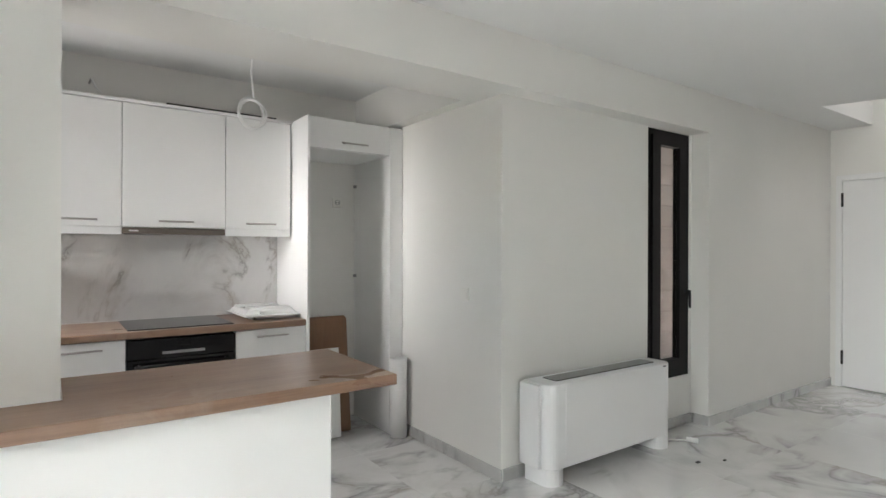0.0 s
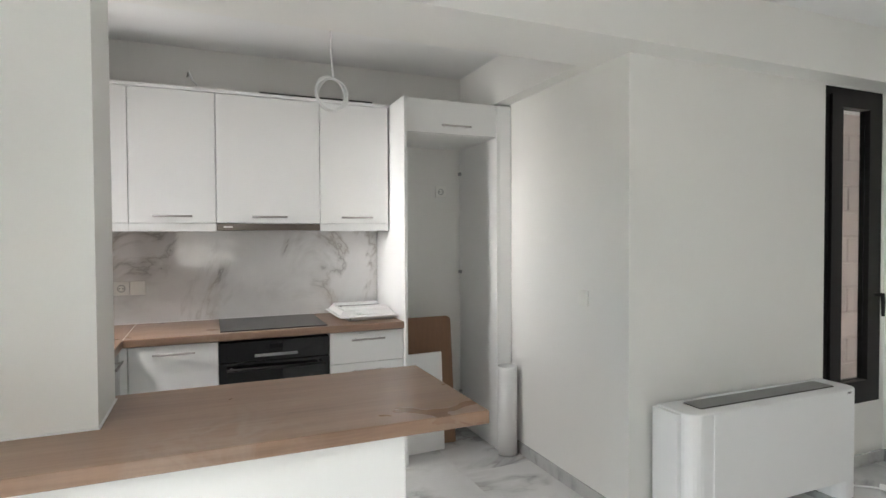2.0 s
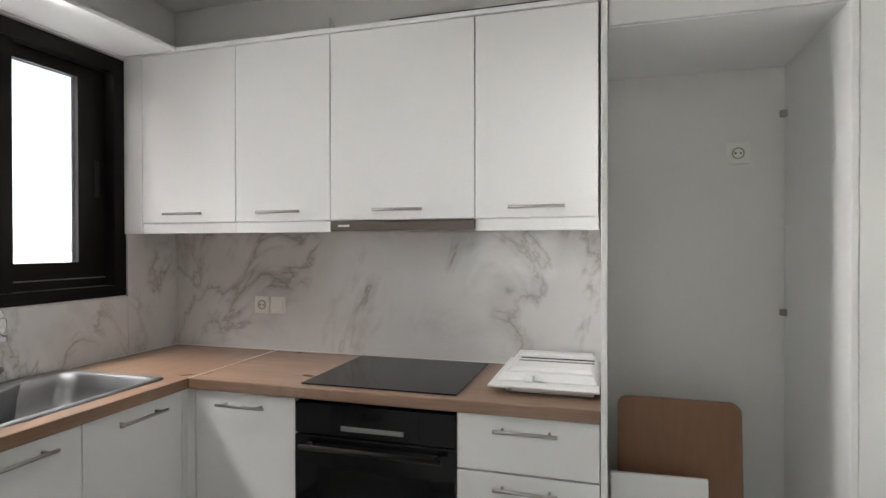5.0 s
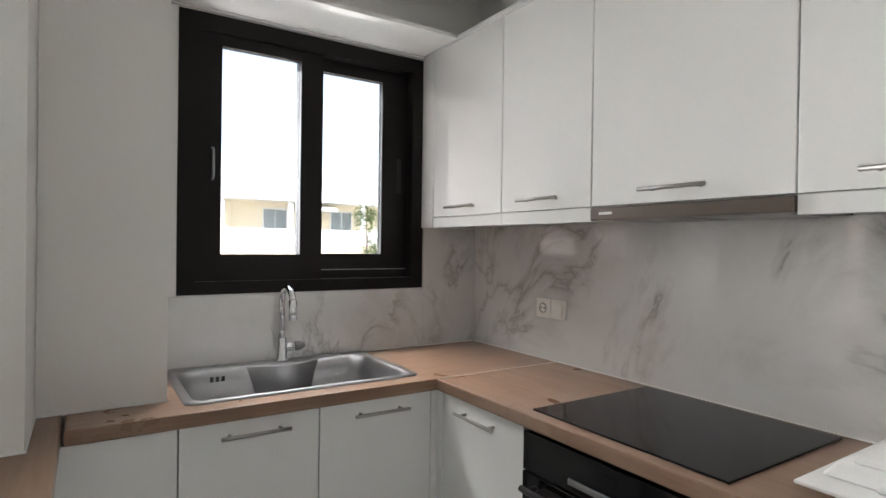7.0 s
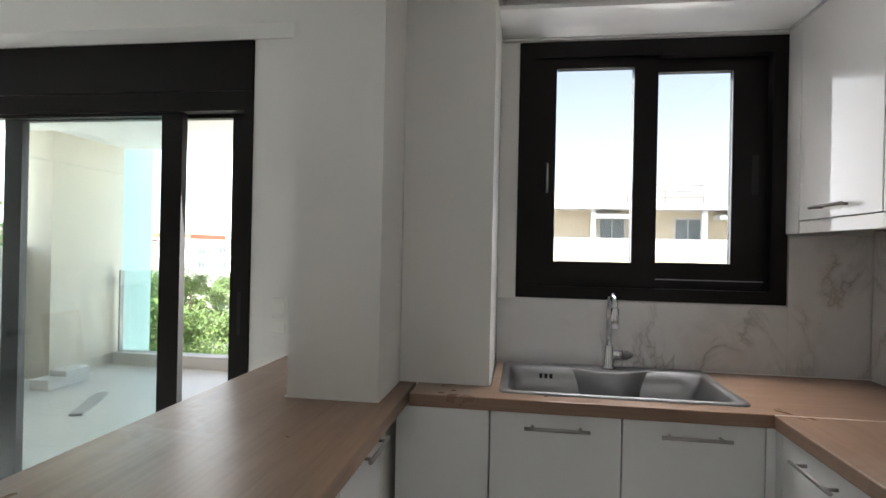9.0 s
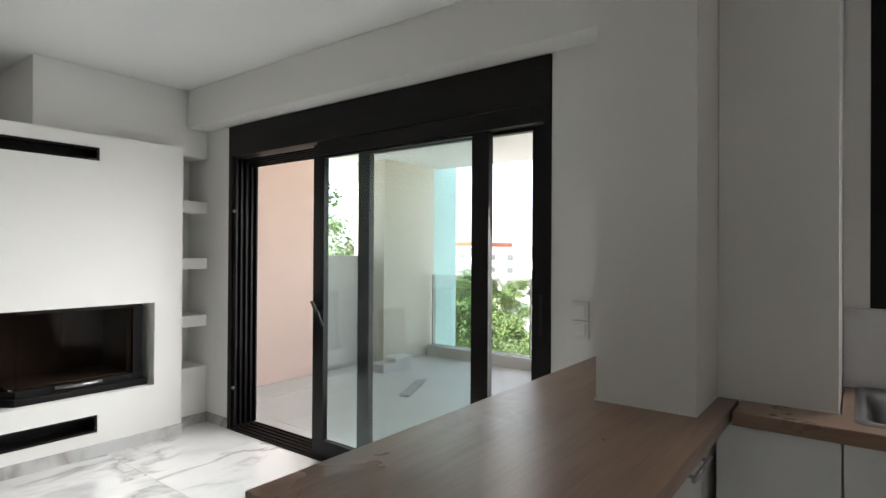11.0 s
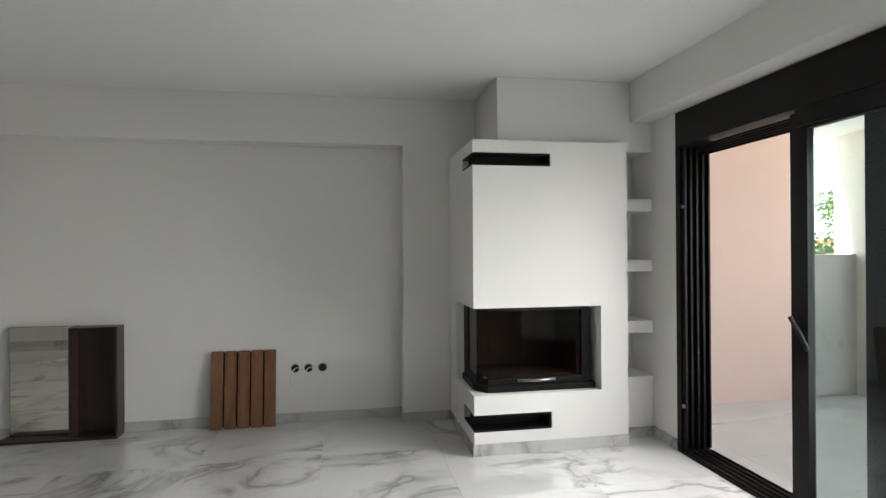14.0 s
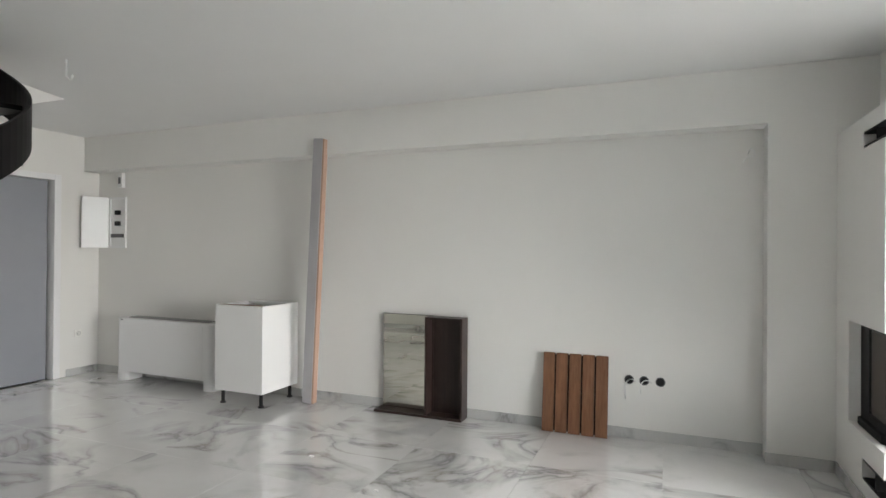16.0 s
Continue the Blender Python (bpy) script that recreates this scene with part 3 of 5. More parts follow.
def tapered(x0, x1, y0, y1, z0, z1, inset, bevel):
    """A low moulded block whose sides lean inwards."""
    bm = boxes((x0, x1, y0, y1, z0, z1))
    for v in bm.verts:
        if v.co.z > (z0 + z1) / 2:
            v.co.x += inset if v.co.x < (x0 + x1) / 2 else -inset
            v.co.y += inset if v.co.y < (y0 + y1) / 2 else -inset
    bmesh.ops.bevel(bm, geom=bm.edges[:], offset=bevel, segments=3, affect="EDGES", profile=0.5)
    return bm


upper = part("upper_tray", tapered(1.752, 2.1, -0.425, -0.03, 0.9312, 0.958, 0.02, 0.006), PLASTIC, c)
part("rear_rim", tapered(1.775, 2.085, -0.125, -0.055, 0.9582, 0.974, 0.008, 0.004), PLASTIC, upper)
part("front_rim", tapered(1.79, 2.085, -0.385, -0.255, 0.9582, 0.972, 0.01, 0.005), PLASTIC, upper)
part("slot", boxes((1.80, 2.08, -0.152, -0.138, 0.9582, 0.9596)), DARK, upper)
groove = [(1.80 + 0.28 * k / 10, -0.205 - 0.03 * (1 - (k / 5 - 1) ** 2)) for k in range(11)]
part("curved_slot", prism(groove + [(x, -0.19) for x, y in groove[::-1]], 0.9582, 0.9596), GRILLE, upper, "dark curved slot")
part("notch", boxes((1.85, 1.885, -0.44, -0.40, 0.9314, 0.953), bevel=0.006), PLASTIC, c)

# sink: pressed steel with one long bowl and a drainer
def rrect(x0, x1, y0, y1, r, n=5):
    pts = []
    for cx, cy, a0 in ((x1 - r, y1 - r, 0), (x0 + r, y1 - r, 90), (x0 + r, y0 + r, 180), (x1 - r, y0 + r, 270)):
        for k in range(n + 1):
            a = radians(a0 + 90 * k / n)
            pts.append((cx + r * math.cos(a), cy + r * math.sin(a)))
    return pts


def bowl(rings):
    bm = bmesh.new()
    loops = [[bm.verts.new((x, y, z)) for x, y in rrect(*b, r)] for b, r, z in rings]
    n = len(loops[0])
    for a, b in zip(loops, loops[1:]):
        for k in range(n):
            f = bm.faces.new((a[k], a[(k + 1) % n], b[(k + 1) % n], b[k]))
            f.smooth = True
    bm.faces.new(loops[-1])
    bmesh.ops.recalc_face_normals(bm, faces=bm.faces[:])
    return bm


c = thing("sink", (0.27, -1.02, 0.9), "inset stainless steel sink with a shallow drainer", "sink")
part("basin", bowl([((0.018, 0.528, -1.415, -0.628), 0.03, 0.9005), ((0.02, 0.526, -1.413, -0.63), 0.03, 0.907), ((0.05, 0.505, -1.39, -0.655), 0.04, 0.907), ((0.085, 0.498, -1.385, -0.665), 0.06, 0.9),
    ((0.095, 0.49, -1.375, -0.68), 0.06, 0.85), ((0.105, 0.48, -1.36, -0.70), 0.06, 0.775), ((0.14, 0.45, -1.33, -0.73), 0.05, 0.765)]), STEEL, c)
bulge = [(0.07 + 0.075 * 0.5 * (1 + math.cos(math.pi * k / 12)), -0.997 + 0.017 * k) for k in range(-12, 13)]
ledge = part("tap_ledge", prism([(0.055, -1.205)] + bulge + [(0.055, -0.789)], 0.77, 0.9062, 0.006), STEEL, c)
for poly in ledge.data.polygons:
    poly.use_smooth = abs(poly.normal.z) < 0.9
part("drain", tube([(0.29, -1.2, 0.766), (0.29, -1.2, 0.772)], 0.04, 20), CHROME, c)
for i in range(3):
    part("overflow_slot", boxes((0.096, 0.0985, -1.27 + i * 0.02, -1.258 + i * 0.02, 0.86, 0.879), bevel=0.001), DARK, c)
c = thing("tap", (0.062, -0.997, 0.907), "chrome swan-neck kitchen tap with a side lever", "tap")
part("base", tube([(0.062, -0.997, 0.906), (0.062, -0.997, 0.915), (0.062, -0.997, 0.918), (0.062, -0.997, 1.0)], [0.03, 0.03, 0.023, 0.021], 20), CHROME, c)
arc = [(0.062, -0.997, 1.0), (0.062, -0.997, 1.13)] + [(0.062 + 0.07 * (1 - math.cos(a * 0.1745)), -0.997, 1.13 + 0.075 * math.sin(a * 0.1745)) for a in range(1, 17)]
part("spout", tube(arc, 0.0125, 14), CHROME, c)
part("spray_head", tube([(arc[-1][0], -0.997, arc[-1][2] + 0.005), (arc[-1][0] + 0.004, -0.997, arc[-1][2] - 0.07)], [0.0145, 0.017], 16), CHROME, c)
lever = part("lever", tube([(0.065, -0.98, 0.962), (0.067, -0.945, 0.963)], [0.02, 0.02], 16), CHROME, c)
part("lever_tip", tube([(0.067, -0.9449, 0.963), (0.068, -0.925, 0.964), (0.075, -0.905, 0.966)], [0.0205, 0.019, 0.008], 14), GRILLE, lever)


def wall_plate(name, cx, cz, plane, axis, label, socket=False, w=0.082, sgn=-1):
    """A switch or socket plate on a wall face."""
    def bx(u0, u1, z0, z1, d0, d1, bev=0.0):
        a, b = sorted((plane + sgn * d0, plane + sgn * d1))
        return boxes((u0, u1, a, b, z0, z1) if axis == "y" else (a, b, u0, u1, z0, z1), bevel=bev)
    c = thing(name, (cx, plane, cz) if axis == "y" else (plane, cx, cz), label, "socket" if socket else "switch")
    part("plate", bx(cx - w / 2, cx + w / 2, cz - w / 2, cz + w / 2, 0.0005, 0.012, 0.003), PLATE, c)
    if socket:
        pts = [(cx + 0.02 * math.cos(k * 0.5236), cz + 0.02 * math.sin(k * 0.5236)) for k in range(13)]
        ring = [(u, plane + sgn * 0.0125, z) if axis == "y" else (plane + sgn * 0.0125, u, z) for u, z in pts]
        # grey ring paints the shaded edge of the socket recess
        part("rim", tube(ring, 0.003, 6, False), GREYPL, c)
        for s in (-0.009, 0.009):
            part("contact", bx(cx + s - 0.003, cx + s + 0.003, cz - 0.003, cz + 0.003, 0.012, 0.0135), DARK, c)
    else:
        part("rocker", bx(cx - w * 0.33, cx + w * 0.33, cz - w * 0.33, cz + w * 0.33, 0.012, 0.0165, 0.002), PLATE, c)


wall_plate("socket", 0.524, 1.118, -0.0116, "y", "white socket on the marble splashback", True)
wall_plate("switch", 0.612, 1.118, -0.0116, "y", "white switch on the marble splashback")
wall_plate("socket", 2.6, 1.75, -0.0005, "y", "white socket inside the fridge niche", True)
wall_plate("switch", -1.36, 1.085, 2.8715, "x", "white switch on the kitchen side wall")
wall_plate("switch", -2.42, 1.095, 0.0005, "x", "white switch beside the balcony door", sgn=1)
wall_plate("switch", -2.42, 1.010, 0.0005, "x", "white switch beside the balcony door", sgn=1)
wall_plate("socket", -6.2, 0.45, EAST_S - 0.0005, "x", "white low wall socket beside the entrance", True, sgn=-1)

# boards and tube left in the niche
def leaning(bm, base, deg, axis="X", turn=0):
    bmesh.ops.transform(bm, matrix=Matrix.Translation(base) @ Matrix.Rotation(radians(turn), 4, "Z") @ Matrix.Rotation(radians(deg), 4, axis), verts=bm.verts[:])
    return bm


bm = boxes((-0.2, 0.2, -0.009, 0.009, 0, 0.866))
bmesh.ops.bevel(bm, geom=[e for e in bm.edges if min(v.co.z for v in e.verts) > 0.8 and abs(e.verts[0].co.x - e.verts[1].co.x) < 0.001], offset=0.035, segments=5, affect="EDGES", profile=0.5)
solid("brown_board", leaning(bm, (2.362, -0.34, 0.003), -6, "X"), BOARD, "brown wooden board leaning in the fridge niche", "board", (2.345, -0.34, 0))
solid("white_board", leaning(boxes((-0.15, 0.15, -0.008, 0.008, 0, 0.645), bevel=0.002), (2.29, -0.44, 0.003), -4, "X", 3), MELA, "white board leaning against a brown board", "board", (2.29, -0.44, 0))
def pipe(x, y, z0, z1, r, wall):
    """A hollow upright pipe."""
    bm = bmesh.new()
    loops = [[bm.verts.new((x + rr * math.cos(k * math.tau / 28), y + rr * math.sin(k * math.tau / 28), z)) for k in range(28)] for rr, z in ((r, z0), (r, z1), (r - wall, z1), (r - wall, z0))]
    for a, b in zip(loops, loops[1:] + loops[:1]):
        for k in range(28):
            bm.faces.new((a[k], a[(k + 1) % 28], b[(k + 1) % 28], b[k])).smooth = True
    bmesh.ops.recalc_face_normals(bm, faces=bm.faces[:])
    return bm
solid("duct_pipe", pipe(2.79, -0.665, 0.002, 0.575, 0.064, 0.004), PLASTIC, "white plastic duct pipe standing on the floor", "pipe", (2.79, -0.665, 0))

# loose lamp cables on the ceilings
def coil(cx, cy, cz, r, turns, wobble, ang):
    pts = []
    for k in range(turns * 20 + 1):
        a = k * math.tau / 20
        rr = r * (1 + wobble * math.sin(1.7 * a + 0.5))
        pts.append((cx + rr * math.cos(a) * math.cos(ang) + 0.006 * math.sin(0.6 * a), cy + rr * math.cos(a) * math.sin(ang) + 0.012 * math.sin(0.4 * a), cz + rr * math.sin(a) * 1.05))
    return pts


c = thing("lamp_cable", (1.512, -1.38, H), "coiled white lamp cable hanging from the kitchen ceiling", "cable")
part("cable", tube([(1.515, -1.38, H), (1.517, -1.38, 2.4), (1.508, -1.38, 2.25), (1.52, -1.38, 2.12)], 0.0045, 8), PLASTIC, c)
part("coil", tube(coil(1.512, -1.38, 2.045, 0.068, 4, 0.06, 0.15), 0.0045, 8), PLASTIC, c)
part("wire_end", tube([(1.515, -1.38, H - 0.005), (1.46, -1.38, 2.52), (1.42, -1.385, 2.545), (1.36, -1.385, 2.53), (1.33, -1.385, H)], 0.004, 8), PLASTIC, c)
c = thing("lamp_cable", (6.0, -4.5, H), "short white cable hook on the living room ceiling", "cable")
part("cable", tube([(6.0, -4.5, H), (6.0, -4.5, 2.55), (6.02, -4.51, 2.5), (6.0, -4.53, 2.47), (5.97, -4.52, 2.5)], 0.006, 8), PLASTIC, c)
c = thing("cable_end", (0.95, -0.15, 2.28), "loose cable end above the wall cabinets", "cable")
part("cable", tube([(0.9, -0.003, 2.42), (0.91, -0.05, 2.44), (0.93, -0.08, 2.38), (0.96, -0.12, 2.34)], 0.006, 8), PLASTIC, c)
solid("roll_strip", boxes((1.30, 2.0, -0.3, -0.27, 2.281, 2.296), bevel=0.003), SOOT, "thin dark strip lying on the wall cabinets", "strip", (1.6, -0.28, 2.281))
solid("wire_loop", tube([(1.87, S_REC, 2.06), (1.86, S_REC + 0.03, 2.09), (1.835, S_REC + 0.04, 2.07), (1.84, S_REC + 0.03, 2.03), (1.87, S_REC + 0.035, 2.04), (1.90, S_REC + 0.02, 2.0)], 0.004, 8), PLASTIC, "small white wire loop on the recess wall", "cable", (1.87, S_REC, 2.05))


# ---- windows and doors ----
def frame_yz(x0, x1, y0, y1, z0, z1, w, wt=None, wb=None):
    """A rectangular frame standing in a wall along y."""
    wt, wb = wt or w, wb or w
    return boxes((x0, x1, y0, y0 + w, z0, z1), (x0, x1, y1 - w, y1, z0, z1), (x0, x1, y0 + w, y1 - w, z1 - wt, z1), (x0, x1, y0 + w, y1 - w, z0, z0 + wb))


def pane(name, b, mat, parent, label=""):
    p = part(name, boxes(b), mat, parent, label)
    p.visible_shadow = False
    return p


win = thing("window_1", (-0.05, -0.844, 1.175), "dark bronze sliding kitchen window, closed", "window")
win["kind"] = "structure"
part("window_frame", frame_yz(-0.12, 0.004, -1.374, -0.314, 1.176, 2.248, 0.06, 0.065, 0.05), ALU, win)
sl = part("sash", frame_yz(-0.045, -0.008, -1.314, -0.81, 1.226, 2.183, 0.095, 0.045, 0.105), ALU, win)
pane("pane", (-0.03, -0.024, -1.219, -0.905, 1.331, 2.138), WINGLASS, sl)
part("handle", merge(tube([(-0.008, -1.252, 1.62), (0.012, -1.252, 1.625), (0.016, -1.252, 1.65), (0.016, -1.252, 1.70), (0.012, -1.252, 1.735), (-0.008, -1.252, 1.74)], 0.005, 8)), STEEL, sl)
sr = part("sash", boxes((-0.088, -0.05, -0.90, -0.805, 1.226, 2.183), (-0.088, -0.05, -0.507, -0.374, 1.226, 2.183), (-0.088, -0.05, -0.805, -0.507, 2.128, 2.183), (-0.088, -0.05, -0.805, -0.507, 1.226, 1.334)), ALU, win)
pane("pane", (-0.072, -0.066, -0.805, -0.507, 1.334, 2.128), WINGLASS, sr)
part("finger_pull", boxes((-0.05, -0.047, -0.43, -0.405, 1.62, 1.78), bevel=0.001), RUBBER, sr)
part("rail", boxes((-0.05, -0.046, -0.80, -0.38, 1.262, 1.266)), STEEL, sr)

bd = thing("balcony_door", (0, (DOOR_S + DOOR_N) / 2, 0), "dark bronze sliding balcony door, partly open", "sliding door")
bd["kind"] = "structure"
part("shutter_box", boxes((-0.20, 0.012, DOOR_S + 0.001, DOOR_N - 0.001, 2.075, 2.303), bevel=0.003), ALU, bd)
part("frame", boxes((-0.20, 0.010, DOOR_S + 0.001, DOOR_S + 0.05, 0, 2.074), (-0.20, 0.010, DOOR_N - 0.04, DOOR_N - 0.001, 0, 2.074)), ALU, bd)
part("head", boxes((-0.055, 0.006, -4.25, DOOR_N - 0.042, 1.985, 2.073)), ALU, bd)
for i, x in enumerate((-0.185, -0.14, -0.095, -0.05, -0.008)):
    part("guide_rail", boxes((x - 0.006, x + 0.006, DOOR_S + 0.051, DOOR_S + 0.085, 0.03, 2.06), bevel=0.001), ALU, bd)
    part("track", boxes((x - 0.004, x + 0.004, DOOR_S + 0.086, DOOR_N - 0.042, 0.012, 0.024)), ALU, bd)
part("sill", boxes((-0.2, 0.012, DOOR_S + 0.051, DOOR_N - 0.041, -0.01, 0.011)), ALU, bd)
for z in (0.32, 1.66):
    part("screw_cap", tube([(0.0, DOOR_S + 0.07, z), (0.012, DOOR_S + 0.07, z)], 0.013, 12), STEEL, bd)
for k in range(5):
    part("shutter_slat", boxes((-0.15 + k * 0.016, -0.135 + k * 0.016, DOOR_S + 0.09, -4.30, 2.005 + 0.011 * k, 2.018 + 0.011 * k), bevel=0.002), ALU, bd)
s1 = part("sliding_leaf", frame_yz(-0.052, -0.012, -4.30, -2.93, 0.025, 2.06, 0.105, 0.09, 0.10), ALU, bd)
pane("pane", (-0.036, -0.028, -4.195, -3.035, 0.125, 1.97), TEAL, s1, "faintly green double glass pane")
part("handle", merge(tube([(-0.012, -4.247, 1.0), (0.03, -4.247, 1.0)], 0.012, 10), tube([(0.03, -4.26, 1.03), (0.033, -4.20, 0.955), (0.033, -4.15, 0.88)], [0.012, 0.011, 0.009], 10)), RUBBER, s1)
s2 = part("sliding_leaf", frame_yz(-0.115, -0.075, -3.945, -2.612, 0.025, 2.06, 0.1, 0.09, 0.10), ALU, bd)
pane("pane", (-0.1, -0.092, -3.845, -2.712, 0.125, 1.97), GLASS, s2)
part("pull", boxes((-0.075, -0.068, -2.67, -2.65, 0.95, 1.15), bevel=0.002), RUBBER, s2)

nw = thing("window_2", (4.585, -1.62, 0.385), "narrow dark bronze window, closed, with a lever handle", "window")
nw["kind"] = "structure"
def frame_xz(x0, x1, y0, y1, z0, z1, w, wt=None, wb=None):
    wt, wb = wt or w, wb or w
    return boxes((x0, x0 + w, y0, y1, z0, z1), (x1 - w, x1, y0, y1, z0, z1), (x0 + w, x1 - w, y0, y1, z1 - wt, z1), (x0 + w, x1 - w, y0, y1, z0, z0 + wb))
part("window_frame", frame_xz(4.312, 4.858, -1.70, -1.62, 0.387, 2.287, 0.045), ALU, nw)
ns = part("sash", frame_xz(4.358, 4.812, -1.715, -1.655, 0.433, 2.241, 0.1, 0.07, 0.095), ALU, nw)
pane("pane", (4.4585, 4.7115, -1.688, -1.68, 0.5285, 2.1705), GLASS, ns)
part("handle", merge(tube([(4.78, -1.715, 1.05), (4.78, -1.755, 1.05)], 0.012, 10), tube([(4.78, -1.755, 1.06), (4.785, -1.757, 1.0), (4.79, -1.755, 0.92)], [0.012, 0.011, 0.009], 10)), RUBBER, ns)

d1 = thing("door_1", (EAST_N, -2.35, 0), "white flush interior door in a white frame, closed", "door")
d1["kind"] = "structure"
part("door_frame", boxes((EAST_N - 0.012, EAST_N + 0.1, -1.955, -1.901, 0, 2.13), (EAST_N - 0.012, EAST_N + 0.1, -2.80, -2.746, 0, 2.13), (EAST_N - 0.012, EAST_N + 0.1, -2.746, -1.955, 2.075, 2.13), bevel=0.003), ENAMEL, d1)
part("door_leaf", boxes((EAST_N, EAST_N + 0.04, -2.743, -1.958, 0.008, 2.072), bevel=0.002), ENAMEL, d1)
for z in (0.30, 1.885):
    part("hinge", boxes((EAST_N - 0.022, EAST_N - 0.002, -1.966, -1.948, z - 0.07, z + 0.07), bevel=0.004), RUBBER, d1, "black hinge")
# dark sheet added behind the leaf to stop outside light leaking in
part("leak_stop", boxes((EAST_N + 0.102, EAST_N + 0.14, -2.799, -1.901, -0.011, 2.129)), DARK, d1)
part("door_handle", tube([(EAST_N, -2.68, 1.0), (EAST_N - 0.05, -2.68, 1.0), (EAST_N - 0.05, -2.57, 1.0)], 0.01, 10), RUBBER, d1)
d2 = thing("door_2", (EAST_S, -5.55, 0), "grey entrance door leaf in a white frame", "door")
d2["kind"] = "structure"
part("door_frame", boxes((EAST_S - 0.02, EAST_S + 0.1, -5.999, -5.93, 0, 2.15), (EAST_S - 0.02, EAST_S + 0.1, -5.17, -5.101, 0, 2.15), (EAST_S - 0.02, EAST_S + 0.1, -5.93, -5.17, 2.09, 2.15), bevel=0.004), ENAMEL, d2)
part("door_leaf", boxes((EAST_S + 0.05, EAST_S + 0.1, -5.9, -5.173, 0.008, 2.085), bevel=0.003), DOORG, d2, "grey laminate leaf")
# unseen dark sheet, blocks daylight round the grey leaf
part("leak_stop", boxes((EAST_S + 0.102, EAST_S + 0.14, -5.999, -5.101, -0.011, 2.149)), DARK, d2)

# ---- fireplace and niche ----
fp = thing("fireplace", (0.84, -5.8, 0), "white plastered corner fireplace with a glass firebox", "fireplace")
FX0, FX1, FY = 0.285, 1.396, -5.42
for nm, b in (("base", (FX0, FX1, FY, 0, 0.155)), ("base_side", (FX0, 0.85, FY, 0.155, 0.27)), ("hearth", (FX0, FX1, FY, 0.27, 0.40)), ("cheek", (FX0, 0.485, FY, 0.40, 0.985)), ("back", (0.485, FX1, -6.0, 0.40, 0.985)),
        ("hood", (FX0, FX1, FY, 0.985, 1.947)), ("top_side", (FX0, 0.85, FY, 1.947, 2.035)), ("top", (FX0, FX1, FY, 2.035, 2.12)), ("vent_back", (0.85, FX1, -5.75, 0.155, 0.27)), ("vent_back", (0.85, FX1, -5.75, 1.947, 2.035))):
    part(nm, boxes((b[0], b[1], S_FRONT + 0.004, *b[2:])), WALL, fp)
part("chimney_breast", boxes((0.172, 1.178, S_FRONT + 0.004, -5.58, 2.121, H - 0.003)), WALL, fp)
part("chimney_return", boxes((0.003, 0.1715, S_FRONT + 0.004, -5.58, 2.121, DOOR_TOP + 0.001)), WALL, fp)
part("niche_lintel", boxes((0.003, 0.284, S_FRONT + 0.004, -5.58, 2.091, 2.1205)), WALL, fp)
for z0, z1 in ((0.157, 0.268), (1.949, 2.033)):
    part("vent", boxes((0.852, 0.866, -5.7, FY - 0.004, z0, z1), (0.866, FX1 - 0.004, -5.56, -5.55, z0, z1), (0.866, FX1 - 0.002, -5.55, FY - 0.003, z0, z0 + 0.012), (0.866, FX1 - 0.002, -5.55, FY - 0.003, z1 - 0.012, z1),
        (0.866, FX1 - 0.002, -5.74, -5.551, z0, z0 + 0.012), (0.866, FX1 - 0.002, -5.74, -5.551, z1 - 0.012, z1)), SOOT, fp, "black slot vent round the corner")
STOVE = [(0.53, -5.505), (1.275, -5.505), (1.34, -5.59), (1.34, -5.96), (0.53, -5.96)]
fb = part("firebox", boxes((0.53, 1.34, -5.985, -5.9605, 0.402, 0.983), (0.53, 0.592, -5.96, -5.507, 0.4895, 0.954), (1.318, 1.34, -5.96, -5.85, 0.4895, 0.954)), SOOT, fp, "black steel firebox")
part("base", prism([(0.505, -5.96), (1.362, -5.96), (1.362, -5.58), (1.287, -5.478), (0.505, -5.478)], 0.4005, 0.444, 0.004), SOOT, fb)
part("bottom_frame", prism(STOVE, 0.4445, 0.489, 0.003), SOOT, fb)
part("top_frame", prism(STOVE, 0.9545, 0.9835), SOOT, fb)
part("lining", boxes((0.60, 1.315, -5.955, -5.925, 0.4895, 0.954), (0.593, 0.625, -5.9245, -5.53, 0.4895, 0.954), (0.626, 1.30, -5.9245, -5.53, 0.4895, 0.5), bevel=0.002), BRICKF, fb, "brown firebrick lining")
part("flue_baffle", boxes((0.84, 0.9, -5.9245, -5.905, 0.56, 0.9), bevel=0.004), BRICKF, fb)
for a, b in (((0.593, -5.51), (1.271, -5.51)), ((1.273, -5.512), (1.333, -5.592)), ((1.334, -5.595), (1.334, -5.85))):
    n = Vector((b[1] - a[1], a[0] - b[0])).normalized() * 0.005
    gp = part("door_glass", prism([a, b, (b[0] + n.x, b[1] + n.y), (a[0] + n.x, a[1] + n.y)], 0.49, 0.954), SMOKE, fb, "smoked glass")
    gp.visible_shadow = False
part("handle", merge(tube([(0.80, -5.485, 0.478), (0.93, -5.483, 0.472), (1.07, -5.485, 0.478)], 0.011, 10), tube([(0.82, -5.485, 0.477), (0.82, -5.506, 0.477)], 0.007, 8), tube([(1.05, -5.485, 0.477), (1.05, -5.506, 0.477)], 0.007, 8)), STEEL, fb, "steel handle on the fire door")
part("plinth", boxes((FX0, FX1 + 0.008, FY + 0.0005, FY + 0.009, 0, 0.078), (FX1 + 0.0005, FX1 + 0.009, S_FRONT + 0.02, FY, 0, 0.078)), SKIRT_M, fp, "marble plinth strip")
